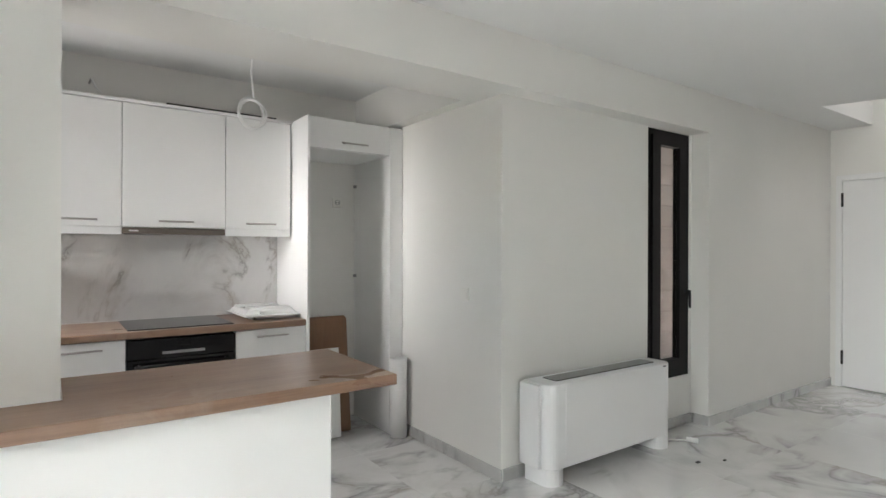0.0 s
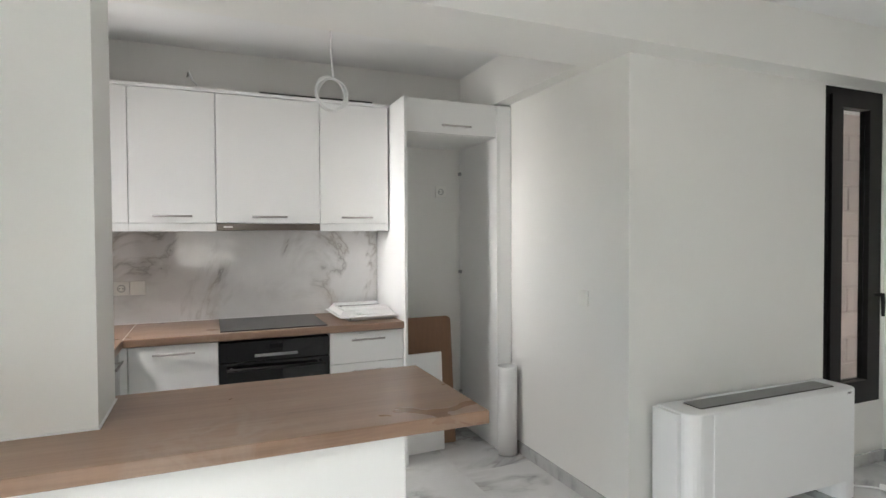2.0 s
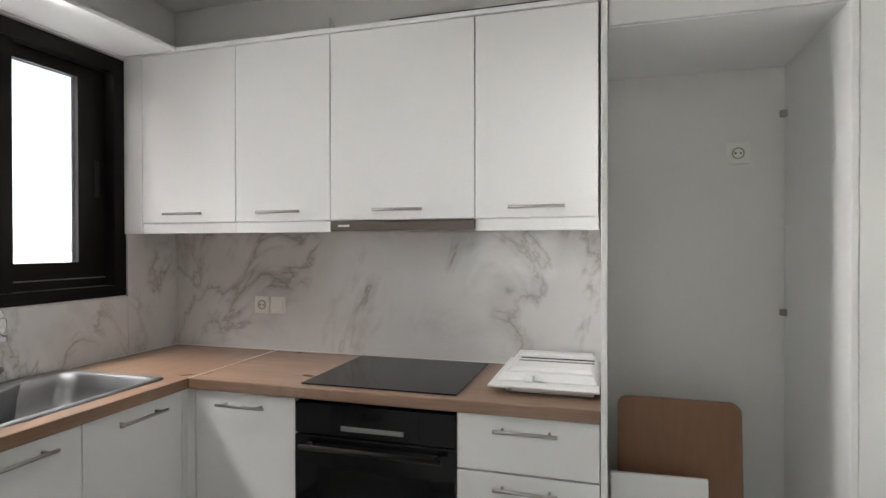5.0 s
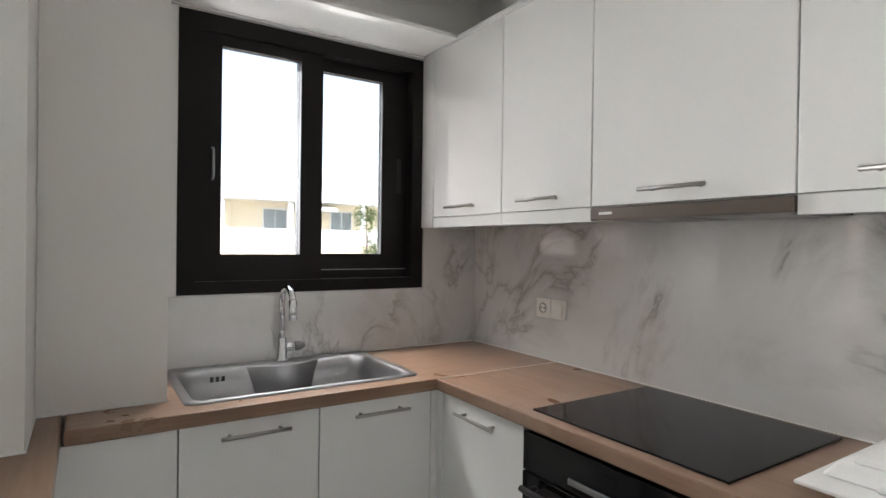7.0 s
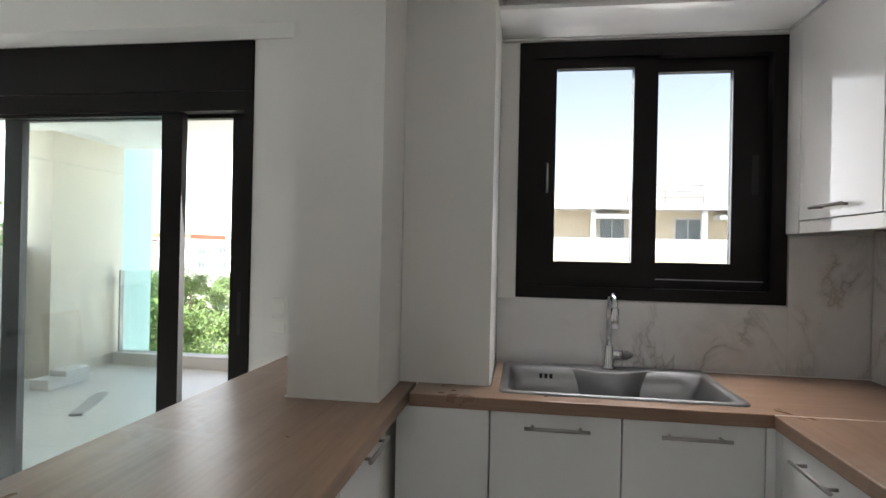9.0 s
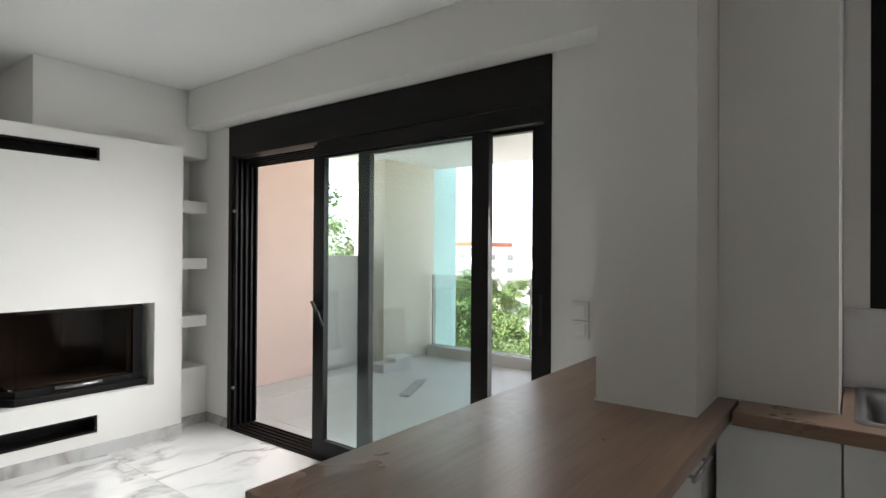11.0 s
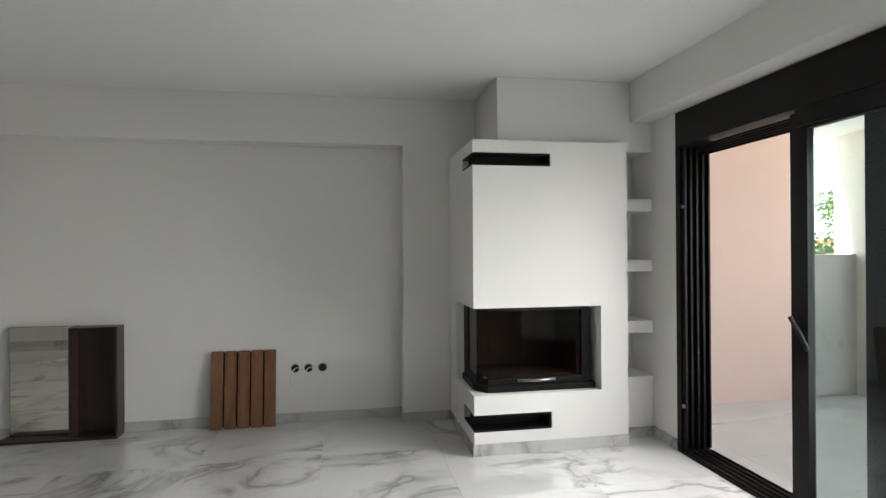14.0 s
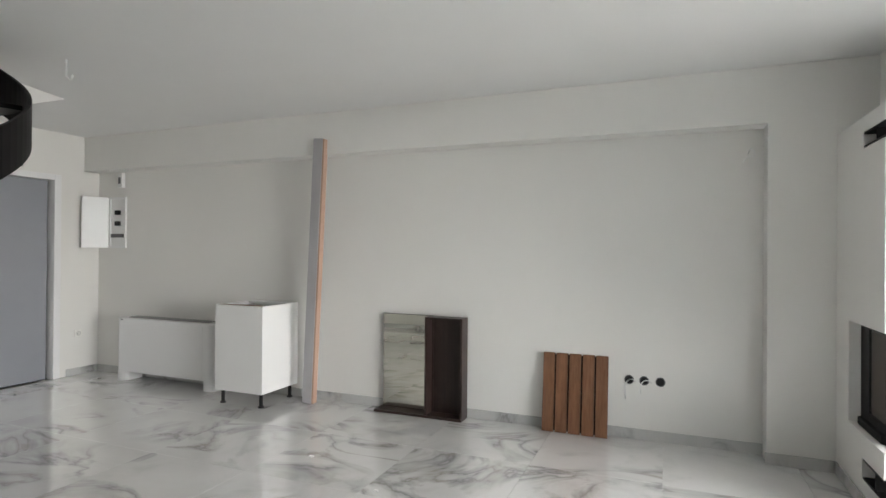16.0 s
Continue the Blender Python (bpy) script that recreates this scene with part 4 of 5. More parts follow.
nc = thing("niche_shelves", (0.14, -5.6, 0), "white plastered niche with thick open shelves", "shelves")
NY = -5.576
part("back", boxes((0.002, 0.284, -6.0, -5.86, 0, 2.09)), WALL, nc)
part("base", boxes((0.002, 0.284, -5.859, NY, 0, 0.44)), WALL, nc)
for z0, z1 in ((0.76, 0.848), (1.212, 1.297), (1.653, 1.745)):
    part("shelf", boxes((0.002, 0.284, -5.859, NY, z0, z1), bevel=0.003), WALL, nc)
part("plinth", boxes((0.013, 0.284, NY + 0.001, NY + 0.01, 0, 0.07)), SKIRT_M, nc)


# ---- fan coils ----
def fan_coil(x0, x1, yb, sgn, label, loc, lift=0.0):
    """Floor fan coil: casing with rounded ends, dark top grille and two feet."""
    c = thing("fan_coil", loc, label, "fan coil")
    def plan(inset, d0, d1, r):
        pts = [(x0 + inset, d0), (x0 + inset, d1 - r)] + [(x0 + inset + r - r * math.cos(a * 0.2618), d1 - r + r * math.sin(a * 0.2618)) for a in range(1, 7)]
        pts += [(x1 - inset - r + r * math.sin(a * 0.2618), d1 - r + r * math.cos(a * 0.2618)) for a in range(0, 7)] + [(x1 - inset, d0)]
        return [(x, yb + sgn * y) for x, y in pts]
    part("casing", prism(plan(0.0, 0.002, 0.225, 0.07), 0.1, 0.592 + lift, 0.006), ENAMEL, c)
    part("front_panel", boxes((x0 + 0.13, x1 - 0.13, *sorted((yb + sgn * 0.2255, yb + sgn * 0.229)), 0.105, 0.585 + lift), bevel=0.001), ENAMEL, c)
    g = part("grille", boxes((x0 + 0.12, x1 - 0.12, *sorted((yb + sgn * 0.05, yb + sgn * 0.16)), 0.5925 + lift, 0.595 + lift)), SOOT, c, "grey slotted top grille")
    for k in range(9):
        part("slat", boxes((x0 + 0.12, x1 - 0.12, *sorted((yb + sgn * (0.052 + k * 0.012), yb + sgn * (0.057 + k * 0.012))), 0.5952 + lift, 0.599 + lift)), GREYPL, g)
    for xa, xb in ((x0, x0 + 0.15), (x1 - 0.15, x1)):
        o = [(xa, yb + sgn * 0.02), (xb, yb + sgn * 0.02), (xb, yb + sgn * 0.17)] + [((xa + xb) / 2 + 0.075 * math.cos(a * 0.3927), yb + sgn * (0.17 + 0.055 * math.sin(a * 0.3927))) for a in range(1, 8)] + [(xa, yb + sgn * 0.17)]
        part("foot", prism(o, 0.001, 0.0985), ENAMEL, c)
    part("badge", boxes((x1 - 0.11, x1 - 0.08, *sorted((yb + sgn * 0.2256, yb + sgn * 0.2266)), 0.57 + lift, 0.58 + lift)), GRILLE, c)
    return c


fc = fan_coil(3.03, 4.245, -1.722, -1, "white floor fan coil under the narrow window", (3.6, -1.83, 0))
part("side_plate", boxes((3.0, 3.0285, -1.88, -1.724, 0.1, 0.585), bevel=0.003), ENAMEL, fc)
fan_coil(6.42, 7.75, S_REC + 0.016, 1, "white floor fan coil beside the fuse box", (7.05, -6.3, 0), 0.062)
pl = thing("power_plug", (4.45, -2.0, 0.0), "white power plug lying on the floor", "plug")
part("cable", tube([(4.24, -1.80, 0.02), (4.32, -1.86, 0.008), (4.40, -1.92, 0.008), (4.43, -1.97, 0.012)], 0.005, 8), PLASTIC, pl)
part("body", tube([(4.42, -1.95, 0.02), (4.45, -2.02, 0.02)], [0.016, 0.018], 10), PLASTIC, pl)
for x, y, s in ((4.1, -2.22, 0.02), (4.28, -2.3, 0.014), (3.62, -2.55, 0.012), (3.9, -4.9, 0.015), (4.55, -5.2, 0.02)):
    solid("debris_chip", boxes((x, x + s * 1.6, y, y + s, 0.0005, 0.008), bevel=0.002), SOOT if y > -3 else PLASTIC, "small chip of building debris on the floor", "debris", (x, y, 0), group="debris chips")

# ---- loose things along the south wall ----
bc = thing("loose_cabinet", (5.86, -6.17, 0), "unmounted white base cabinet on black legs", "base cabinet")
CX0, CX1, CY0, CY1, CZ0, CZ1 = 5.60, 6.125, -6.412, -5.92, 0.125, 0.885
part("side", boxes((CX0, CX0 + 0.018, CY0, CY1, CZ0, CZ1), bevel=0.001), MELA, bc)
part("side", boxes((CX1 - 0.018, CX1, CY0, CY1, CZ0, CZ1), bevel=0.001), MELA, bc)
part("front", boxes((CX0 + 0.019, CX1 - 0.019, CY1 - 0.018, CY1 - 0.001, CZ0, CZ1 - 0.002)), MELA, bc)
part("bottom", boxes((CX0 + 0.019, CX1 - 0.019, CY0, CY1 - 0.019, CZ0, CZ0 + 0.018)), MELA, bc)
part("rail", boxes((CX0 + 0.019, CX1 - 0.019, CY1 - 0.10, CY1 - 0.02, CZ1 - 0.02, CZ1 - 0.002)), BOARD, bc)
part("rail", boxes((CX0 + 0.019, CX1 - 0.019, CY0, CY0 + 0.09, CZ1 - 0.02, CZ1 - 0.002)), MELA, bc)
for x in (CX0 + 0.05, CX1 - 0.05):
    for y in (CY0 + 0.05, CY1 - 0.05):
        part("leg", merge(tube([(x, y, 0.012), (x, y, CZ0)], 0.016, 12), tube([(x, y, 0.001), (x, y, 0.013)], 0.026, 12)), RUBBER, bc, "black adjustable leg")

post = thing("timber_post", (5.36, -6.25, 0), "tall grey primed board leaning on the wall", "board")
m = Matrix.Translation((5.37, -6.275, 0.006)) @ Matrix.Rotation(radians(-3.0), 4, "Y") @ Matrix.Rotation(radians(-0.7), 4, "X")
for nm, b, mt in (("board", (-0.05, 0.045, -0.02, 0.045, 0, 2.36), PRIMER), ("edge", (-0.068, -0.0505, -0.02, 0.04, 0, 2.355), PINKW)):
    bm = boxes(b, bevel=0.003)
    bmesh.ops.transform(bm, matrix=m, verts=bm.verts[:])
    part(nm, bm, mt, post)

mc = thing("mirror_cabinet", (4.29, -6.35, 0), "dark wenge bathroom mirror cabinet standing on the floor", "mirror cabinet")
MX0, MX1, MY = 3.905, 4.68, -6.41
part("base_board", boxes((MX0, MX1 + 0.02, MY, -6.265, 0.001, 0.022), bevel=0.002), WENGE, mc)
part("back_board", boxes((MX0 + 0.3, MX1, MY, MY + 0.016, 0.023, 0.83)), WENGE, mc)
part("mirror", boxes((MX0 + 0.332, MX1 - 0.004, MY + 0.0165, MY + 0.021, 0.03, 0.828)), MIRROR, mc, "silvered mirror panel")
for x in (MX0, MX0 + 0.312):
    part("side_panel", boxes((x, x + 0.018, MY, -6.28, 0.023, 0.828), bevel=0.001), WENGE, mc)
part("top_board", boxes((MX0 + 0.0185, MX0 + 0.3115, MY, -6.282, 0.81, 0.8275)), WENGE, mc)
part("shelf_back", boxes((MX0 + 0.0185, MX0 + 0.3115, MY, MY + 0.01, 0.023, 0.8095)), WENGE, mc)


dk = thing("deck_tile", (3.03, -6.37, 0), "brown slatted wooden deck panel leaning on the wall", "deck panel")
m = Matrix.Translation((0, -6.335, 0.004)) @ Matrix.Rotation(radians(6.5), 4, "X")
for k in range(5):
    x0 = 2.785 + k * 0.0995
    bm = boxes((x0, x0 + 0.0865, -0.012, 0.012, 0, 0.595), bevel=0.003)
    bmesh.ops.transform(bm, matrix=m, verts=bm.verts[:])
    part("slat", bm, DECK, dk)
# dark sheets behind the slats, put in as the shade of the gaps
for z0, z1 in ((0.01, 0.3), (0.302, 0.585)):
    bm = boxes((2.79, 3.265, -0.022, -0.0125, z0, z1))
    bmesh.ops.transform(bm, matrix=m, verts=bm.verts[:])
    part("gap_shade", bm, SOOT, dk)

for i, x in enumerate((2.64, 2.535, 2.424)):
    c = thing("outlet_box", (x, S_REC, 0.432), "open round outlet box in the wall with loose wires" if i < 2 else "open round outlet box in the wall", "outlet box", "outlet boxes")
    ring = [(x + 0.031 * math.cos(k * 0.5236), S_REC + 0.003, 0.432 + 0.031 * math.sin(k * 0.5236)) for k in range(13)]
    part("rim", tube(ring, 0.004, 6, False), GRILLE, c)
    part("cup", tube([(x, S_REC + 0.001, 0.432), (x, S_REC + 0.003, 0.432)], 0.03, 16), DARK, c)
    if i < 2:
        part("wire", tube([(x, S_REC + 0.004, 0.432), (x + 0.015, S_REC + 0.03, 0.42), (x + 0.03, S_REC + 0.03, 0.37), (x + 0.025, S_REC + 0.015, 0.29 + i * 0.05)], 0.0045, 6), PLASTIC, c)
        part("wire", tube([(x - 0.005, S_REC + 0.004, 0.435), (x - 0.03, S_REC + 0.025, 0.44), (x - 0.05, S_REC + 0.012, 0.42)], 0.004, 6), PLASTIC, c)

fz = thing("fuse_box", (8.03, S_REC, 1.66), "white wall fuse box with its lid open", "fuse box")
part("rim", frame_xz(7.90, 8.16, S_REC + 0.001, S_REC + 0.02, 1.385, 1.945, 0.02), ENAMEL, fz)
part("backplate", boxes((7.92, 8.14, S_REC + 0.001, S_REC + 0.006, 1.405, 1.925)), MELA, fz)
for z in (1.77, 1.65):
    part("breaker", boxes((7.99, 8.06, S_REC + 0.006, S_REC + 0.03, z - 0.02, z + 0.03), bevel=0.002), SOOT, fz)
part("breaker_row", boxes((7.94, 8.12, S_REC + 0.006, S_REC + 0.03, 1.50, 1.54), bevel=0.002), GRILLE, fz)
bm = boxes((0, 0.255, -0.008, 0.0, 1.385, 1.945), bevel=0.002)
bmesh.ops.transform(bm, matrix=Matrix.Translation((8.163, S_REC + 0.022, 0)) @ Matrix.Rotation(radians(62), 4, "Z"), verts=bm.verts[:])
part("lid", bm, ENAMEL, fz)
bl = thing("door_chime", (7.97, S_REC, 2.12), "small white door chime on the wall", "door chime")
part("case", boxes((7.93, 8.0, S_REC + 0.001, S_REC + 0.045, 2.05, 2.21), bevel=0.006), PLASTIC, bl)
part("speaker", boxes((7.95, 7.985, S_REC + 0.0452, S_REC + 0.047, 2.09, 2.16)), GRILLE, bl)

# ---- spiral stair ----
st = thing("spiral_stair", (6.27, -3.58, 0), "black steel spiral stair rising to the opening", "stair")
SC = Vector((6.27, -3.58, 0))
part("pole", tube([SC, SC + Vector((0, 0, 3.6))], 0.045, 20), SOOT, st)
for k in range(14):
    a0 = radians(326 + k * 26)
    z = 0.2 + k * 0.186
    pts = [(SC.x + 0.05 * math.cos(a0), SC.y + 0.05 * math.sin(a0))] + [(SC.x + 0.72 * math.cos(a0 + radians(q)), SC.y + 0.72 * math.sin(a0 + radians(q))) for q in (0, 10, 20, 30)]
    part("tread", prism(pts, z - 0.03, z), SOOT, st)
bm = bmesh.new()
prev = None
for k in range(81):
    a = radians(326 + k * 4.7)
    z = 0.14 + k * 0.0336
    ring = [bm.verts.new((SC.x + r * math.cos(a), SC.y + r * math.sin(a), z + dz)) for r, dz in ((0.73, -0.12), (0.75, -0.12), (0.75, 0.16), (0.73, 0.16))]
    if prev:
        for q in range(4):
            bm.faces.new((prev[q], prev[(q + 1) % 4], ring[(q + 1) % 4], ring[q]))
    prev = ring
bmesh.ops.recalc_face_normals(bm, faces=bm.faces[:])
part("stringer", bm, SOOT, st, "black curved steel stringer")

# ---- balcony ----
structure("balcony_floor", boxes((-3.7, -0.25, -6.6, -1.45, -0.3, -0.052)), GREYP, "concrete balcony slab", "floor")
structure("balcony_wall", boxes((-1.9, -0.25, -6.62, -6.36, -0.05, 2.5)), PEACH, "peach plastered balcony side wall")
structure("balcony_parapet", boxes((-2.62, -1.9, -6.58, -6.38, -0.05, 1.31)), GREYP, "grey plastered balcony parapet", "parapet")
structure("balcony_pillar", boxes((-3.62, -2.62, -6.62, -6.1, -0.05, 2.5)), CREAM, "cream plastered balcony pillar", "pillar")
structure("balcony_ceiling", boxes((-3.7, -0.25, -6.62, -1.45, 2.5, 2.75)), CEIL, "white plastered balcony ceiling", "ceiling")
structure("balcony_kerb", boxes((-3.62, -3.42, -6.05, -1.62, -0.051, 0.10)), GREYP, "low grey kerb under the glass balustrade", "kerb")
structure("balcony_end_wall", boxes((-3.62, -0.25, -1.62, -1.45, -0.05, 2.5)), PEACH, "peach plastered balcony end wall")
structure("balcony_pier", boxes((-4.14, -3.622, -6.62, -6.1, -0.3, 2.75)), TURQ, "pale turquoise plastered pier beside the balcony pillar", "pier")
gr = thing("glass_balustrade", (-3.5, -4, 0.1), "clear glass balcony balustrade on a low kerb", "balustrade")
for k in range(3):
    y0 = -6.03 + k * 1.48
    pane("glass_panel", (-3.53, -3.515, y0, y0 + 1.44, 0.1, 1.05), GLASS, gr)
    part("clamp", boxes((-3.55, -3.49, y0 + 0.0, y0 + 0.02, 0.1, 1.05), bevel=0.003), STEEL, gr)
solid("polystyrene_offcut", boxes((-2.75, -2.25, -5.95, -5.75, -0.049, 0.06), bevel=0.01), FACW, "white polystyrene offcut on the balcony floor", "offcut", (-2.5, -5.85, -0.05))
solid("polystyrene_offcut", boxes((-2.7, -2.4, -5.88, -5.7, 0.061, 0.12), bevel=0.01), FACW, "white polystyrene offcut lying on another", "offcut", (-2.55, -5.8, 0.06))
solid("timber_offcut", leaning(boxes((-0.35, 0.35, -0.05, 0.05, 0, 0.03), bevel=0.003), (-1.95, -5.05, -0.049), 0, "X", 25), PRIMER, "flat timber offcut on the balcony floor", "offcut", (-1.95, -5.05, -0.05))
solid("white_lath", leaning(boxes((-0.7, 0.7, -0.03, 0.03, 0, 0.02), bevel=0.002), (-1.0, -5.9, -0.049), 0, "X", 8), FACW, "long white lath on the balcony floor", "lath", (-1.0, -5.9, -0.05))

# light well outside the narrow window
well = structure("well_wall", boxes((3.1, 7.45, -0.3, -0.1, -3.0, 3.2)), BRICKP, "pale pink brick wall outside the narrow window")
# unseen tall wall, added only to shade the bricks from the eastern sun
structure("well_sun_blocker", boxes((7.46, 7.66, -1.49, -0.1, -3.0, 6.5)), FACW, "unseen white wall added to keep sun off the bricks")
course = mesh_of("brick", boxes((0, 0.488, 0, 0.02, 0, 0.235), bevel=0.008, seg=1), BRICKP, Vector((0, 0, 0)))
for k in range(13):
    for q in range(7):
        o = new("brick", course)
        o.location = (4.1 + q * 0.5 - (k % 2) * 0.25, -0.3205, -0.1 + k * 0.25)
        o.parent = well

# ---- outside ----
structure("ground", boxes((-900, 900, -900, 900, -9.3, -9.0)), DIRT, "pale dry ground around the buildings", "ground")
structure("building_below", boxes((-3.6, 8.6, -6.6, 0.2, -9.0, -0.32)), FACW, "white lower storeys of the same building", "building")


def block(name, x0, x1, y0, y1, z1, storeys, label, wall, roof=None, face=1):
    """A far building: walls, slabs, balconies and windows on the side towards +x."""
    b = thing(name, ((x0 + x1) / 2, (y0 + y1) / 2, -9), label, "building")
    part("wall", boxes((x0, x1, y0, y1, -9, z1)), wall, b)
    h = (z1 + 9 - 0.3) / storeys
    for k in range(storeys):
        zb = z1 - 0.35 - (k + 1) * h
        part("slab", boxes((x0 - 0.3, x1 + 1.47, y0 - 0.3, y1 + 0.3, zb + h, zb + h + 0.32)), FACW, b)
        part("balcony", boxes((x1 + 1.35, x1 + 1.5, y0, y1, zb, zb + 0.95)), FACW, b)
        if k < 3:
            y = y0 + 1.2
            while y < y1 - 2:
                w = part("window", boxes((x1 + 0.01, x1 + 0.06, y, y + 1.5, zb + 0.32, zb + 2.2)), FACW, b)
                part("pane", boxes((x1 + 0.061, x1 + 0.075, y + 0.08, y + 0.72, zb + 0.4, zb + 2.1)), PANE_D, w)
                part("pane", boxes((x1 + 0.061, x1 + 0.075, y + 0.78, y + 1.42, zb + 0.4, zb + 2.1)), PANE_D, w)
                y += 4.2
    if roof:
        part("roof", prism([(x0 - 0.6, y0 - 0.6), (x1 + 0.6, y0 - 0.6), (x1 + 0.6, y1 + 0.6), (x0 - 0.6, y1 + 0.6)], z1, z1 + 0.9), roof, b)
    return b


bb = block("apartment_building", -44, -31, -15.1, 16, 4.2, 5, "cream apartment building with white balconies opposite", FACADE)
for k in range(16):
    part("roof_rail_post", tube([(-30, -13 + k * 1.9, 4.17), (-30, -13 + k * 1.9, 5.0)], 0.025, 6), FACADE, bb)
part("roof_rail", tube([(-30, -13, 5.0), (-30, 15.5, 5.0)], 0.025, 6), FACADE, bb)
part("roof_rail", tube([(-30, -13, 4.6), (-30, 15.5, 4.6)], 0.02, 6), FACADE, bb)
part("fascia", boxes((-29.495, -29.42, -15.1, 16, 0.55, 1.26)), FACADE, bb)
for y in (-9.6, -3.6, 2.45, 4.6, 8.4, 13.0):
    part("post", boxes((-29.95, -29.7, y - 0.13, y + 0.13, 1.6, 3.84)), FACW, bb)
for y in (-6.0, 2.5, 9.2):
    part("pergola_beam", boxes((-30.9, -29.75, y, y + 2.1, 3.35, 3.6)), FACW, bb)
for y0, y1 in ((4.4, 8.5), (-8.0, -4.0)):
    part("roof_cage", merge(*[tube([(-30.4, y0, z), (-30.4, y1, z)], 0.035, 6) for z in (4.6, 4.95, 5.3)], *[tube([(-30.4, y, 4.17), (-30.4, y, 5.3)], 0.04, 6) for y in (y0, (y0 + y1) / 2, y1)]), PINKW, bb, "rusty steel roof railing")

block("apartment_building", -110, -95, -64, -50, 1.6, 4, "far white apartment building with balconies", FACW)
block("house", -112, -100, -75, -68, 2.6, 3, "far white house with an orange tiled roof", FACW, ROOFR)
block("apartment_building", -120, -100, -110, -82, 2.0, 4, "far pale apartment building with balconies", FACADE, ROOFR)
block("apartment_building", -95, -80, -46, -20, 2.6, 3, "far white office block with long balconies", FACW)
block("warehouse", -75, -62, -40, -16, -4.8, 1, "low blue painted warehouse behind the trees", BLUEW)
for k in range(9):
    block("house", -150 - 6 * k, -138 - 6 * k, -150 + k * 30, -126 + k * 30, 1.5 + (k * 37 % 4), 3, "distant pale house on the skyline", FACW if k % 2 else FACADE, ROOFR if k % 3 == 0 else None)


def tree_mesh(seed, h, spread, leaves, size):
    """Trunk with limbs, and a crown of single leaf clumps in uneven lobes."""
    rng = random.Random(seed)
    limbs = [tube([(0, 0, 0), (0.1, 0.05, h * 0.3), (0.05, -0.1, h * 0.6), (0.1, 0, h * 0.8)], [0.22, 0.17, 0.1, 0.04], 8)]
    lobes = []
    for k in range(20):
        a, r = rng.uniform(0, math.tau), spread * rng.uniform(0.2, 1.0)
        tip = Vector((r * math.cos(a), r * math.sin(a), h * rng.uniform(0.42, 0.97 - 0.25 * r / spread)))
        limbs.append(tube([(0.06, 0, h * 0.35), tip * 0.5 + Vector((0, 0, h * 0.22)), tip], [0.08, 0.05, 0.015], 6))
        lobes.append((tip, spread * rng.uniform(0.16, 0.38)))
    verts, faces = [], []
    for k in range(leaves):
        c, r = lobes[k % len(lobes)]
        d = Vector((rng.gauss(0, 1), rng.gauss(0, 1), rng.gauss(0, 0.75))).normalized() * r * rng.uniform(0.3, 1.25)
        u = Vector((rng.gauss(0, 1), rng.gauss(0, 1), rng.gauss(0, 1))).normalized()
        w = u.orthogonal().normalized()
        s = size * rng.uniform(0.6, 1.3)
        p, i = c + d, len(verts)
        verts += [p - u * s, p + w * s * 0.5, p + u * s, p - w * s * 0.5]
        faces.append((i, i + 1, i + 2, i + 3))
    me = bpy.data.meshes.new("crown")
    me.from_pydata([tuple(v) for v in verts], [], faces)
    return merge(*limbs), me


def tree(name, seed, h, spread, loc, leaf, label, leaves=2600, size=0.17):
    trunk, crown = tree_mesh(seed, h, spread, leaves, size)
    t = thing(name, loc, label, "tree", "trees outside")
    me = bpy.data.meshes.new("trunk")
    trunk.to_mesh(me)
    me.materials.append(BARK)
    o = new("trunk", me)
    o.parent = t
    crown.materials.append(leaf)
    o = new("crown", crown)
    o.parent = t
    return t


def from_door(deg, dist):
    """A place outside by its bearing and distance from the middle of the kitchen."""
    return 2.38 + dist * math.cos(radians(deg)), -1.6 + dist * math.sin(radians(deg))


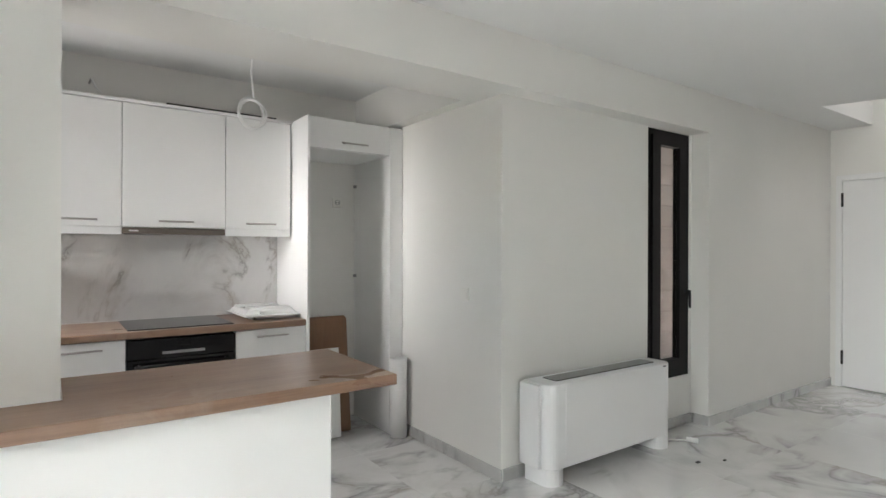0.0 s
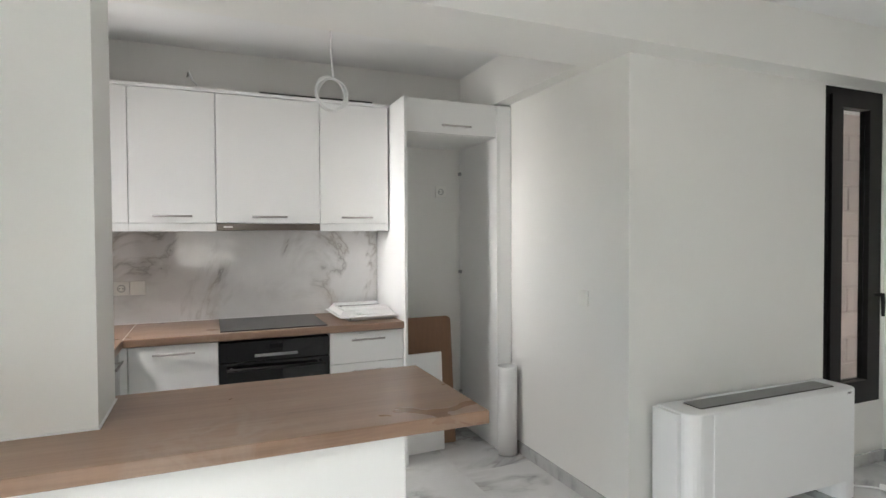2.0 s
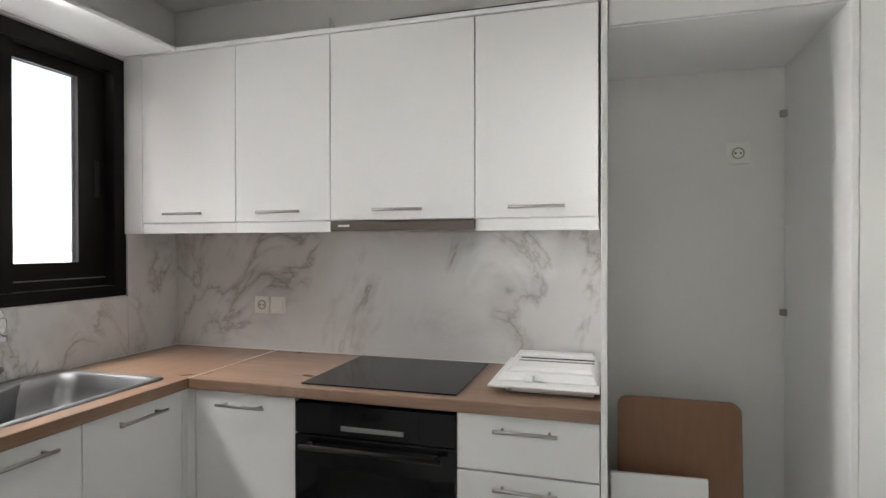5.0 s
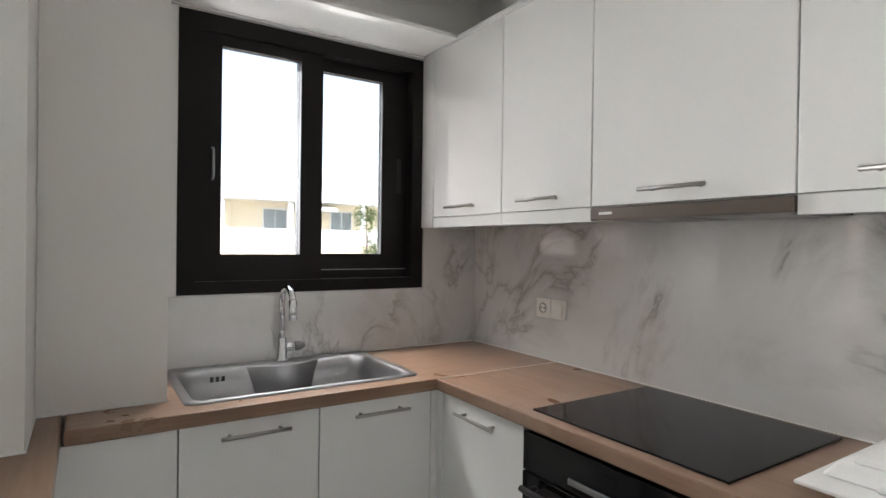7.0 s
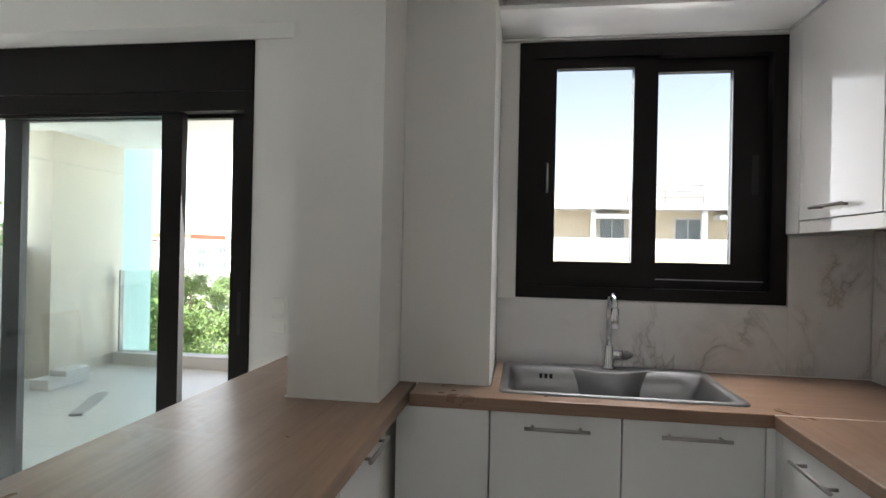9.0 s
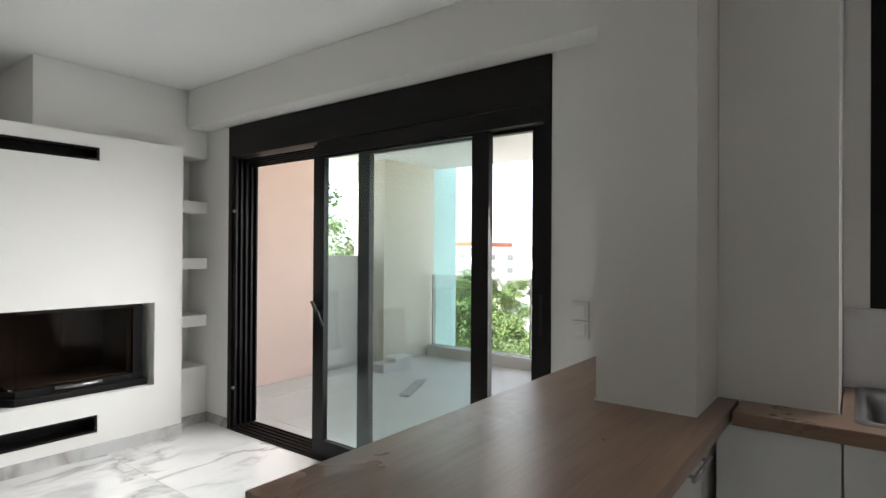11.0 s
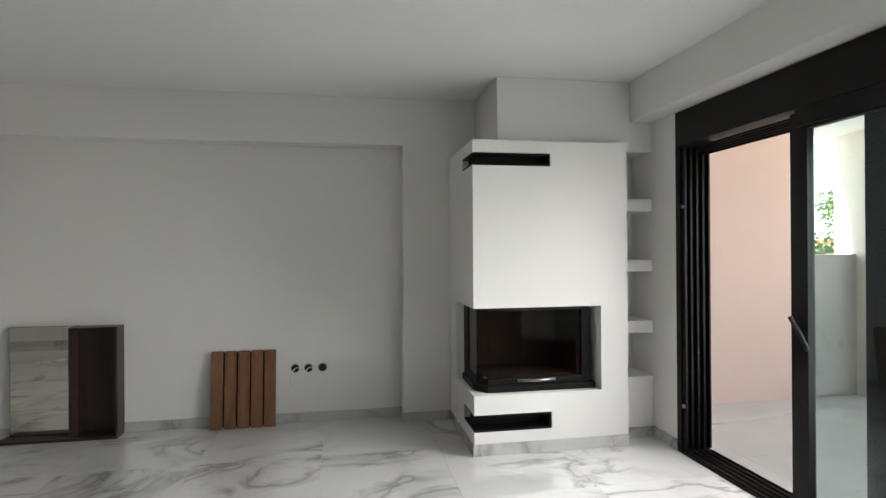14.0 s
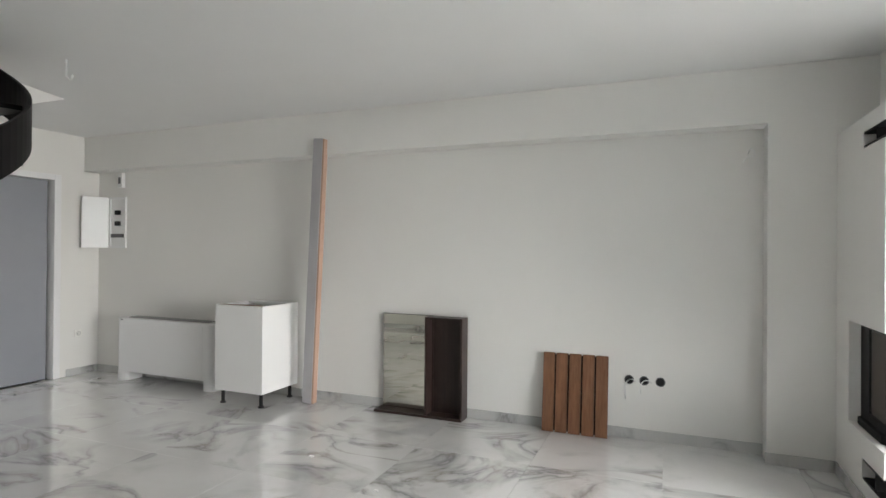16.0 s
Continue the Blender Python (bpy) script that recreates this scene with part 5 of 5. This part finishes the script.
ta = tree("tree", 3, 8.6, 3.2, (*from_door(213.2, 47), -9), LEAF, "leafy bright green tree below the balcony", 8000, 0.13)
tb = tree("tree", 8, 13.6, 3.4, (-9.0, -14.5, -9), LEAF, "tall leafy green tree beyond the parapet", 9000, 0.1)
for deg, dist, r, dz in ((216.8, 30, 40, -0.5), (217.5, 38, 100, 0.2), (210.0, 60, 160, -1.9), (220.5, 32, 200, 0), (214.8, 52, 75, 0.3), (219, 26, 20, -1.6), (211.2, 44, 220, -2.4), (215.2, 36, 130, -1.2), (209.3, 78, 50, -1.6), (224, 40, 290, 0.4)):
    copy_thing(ta, pose(*from_door(deg, dist), -9 + dz, 0, 0, r))
for x, y, r in ((-25.5, 11.4, 300), (-15, -20, 70), (-6, -18, 130), (-21, -26, 250)):
    copy_thing(tb, pose(x, y, -9, 0, 0, r))
bx, by = from_door(204.9, 50)
bn = thing("waste_container", (bx, by, -9), "blue steel waste container on the pale ground", "container")
part("body", boxes((bx - 0.6, bx + 0.6, by - 0.7, by + 0.7, -8.9, -7.5), bevel=0.05), BLUEBIN, bn)
part("lid", boxes((bx - 0.65, bx + 0.65, by - 0.75, by + 0.75, -7.499, -7.35), bevel=0.04), FACW, bn, "white lid")
for dx in (-0.45, 0.45):
    for dy in (-0.5, 0.5):
        part("wheel", tube([(bx + dx, by + dy - 0.03, -8.9), (bx + dx, by + dy + 0.03, -8.9)], 0.1, 10), RUBBER, bn)

# ---- pieces: floor tiles last ----
floor_ob = bpy.data.objects["floor"]


def tiles(name, parent, x0, x1, y0, y1, w, d, z, thick, mat, gap=0.001):
    """Slabs laid in a grid, each an object on shared mesh data."""
    cache = {}
    nx, ny = math.ceil((x1 - x0) / w), math.ceil((y1 - y0) / d)
    for i in range(nx):
        for j in range(ny):
            a, b = x0 + i * w, y0 + j * d
            c2, d2 = min(a + w, x1), min(b + d, y1)
            key = (round(c2 - a, 3), round(d2 - b, 3))
            if min(key) < 0.03 or (a > 3.1 and b > -1.55):
                continue
            if key not in cache:
                bm = boxes((gap / 2, key[0] - gap / 2, gap / 2, key[1] - gap / 2, -thick, 0), bevel=0.0004, seg=1)
                cache[key] = mesh_of(name, bm, mat, Vector((0, 0, 0)))
            o = new(name, cache[key])
            o.location = (a, b, z)
            o.parent = parent


tiles("tile", floor_ob, 0.0, 8.35, -6.43, 0.0, 0.8, 0.8, 0.0, 0.011, FLOOR_M)
tiles("tile", bpy.data.objects["balcony_floor"], -3.42, -0.25, -6.36, -1.62, 0.6, 0.6, -0.04, 0.011, TILE, gap=0.002)
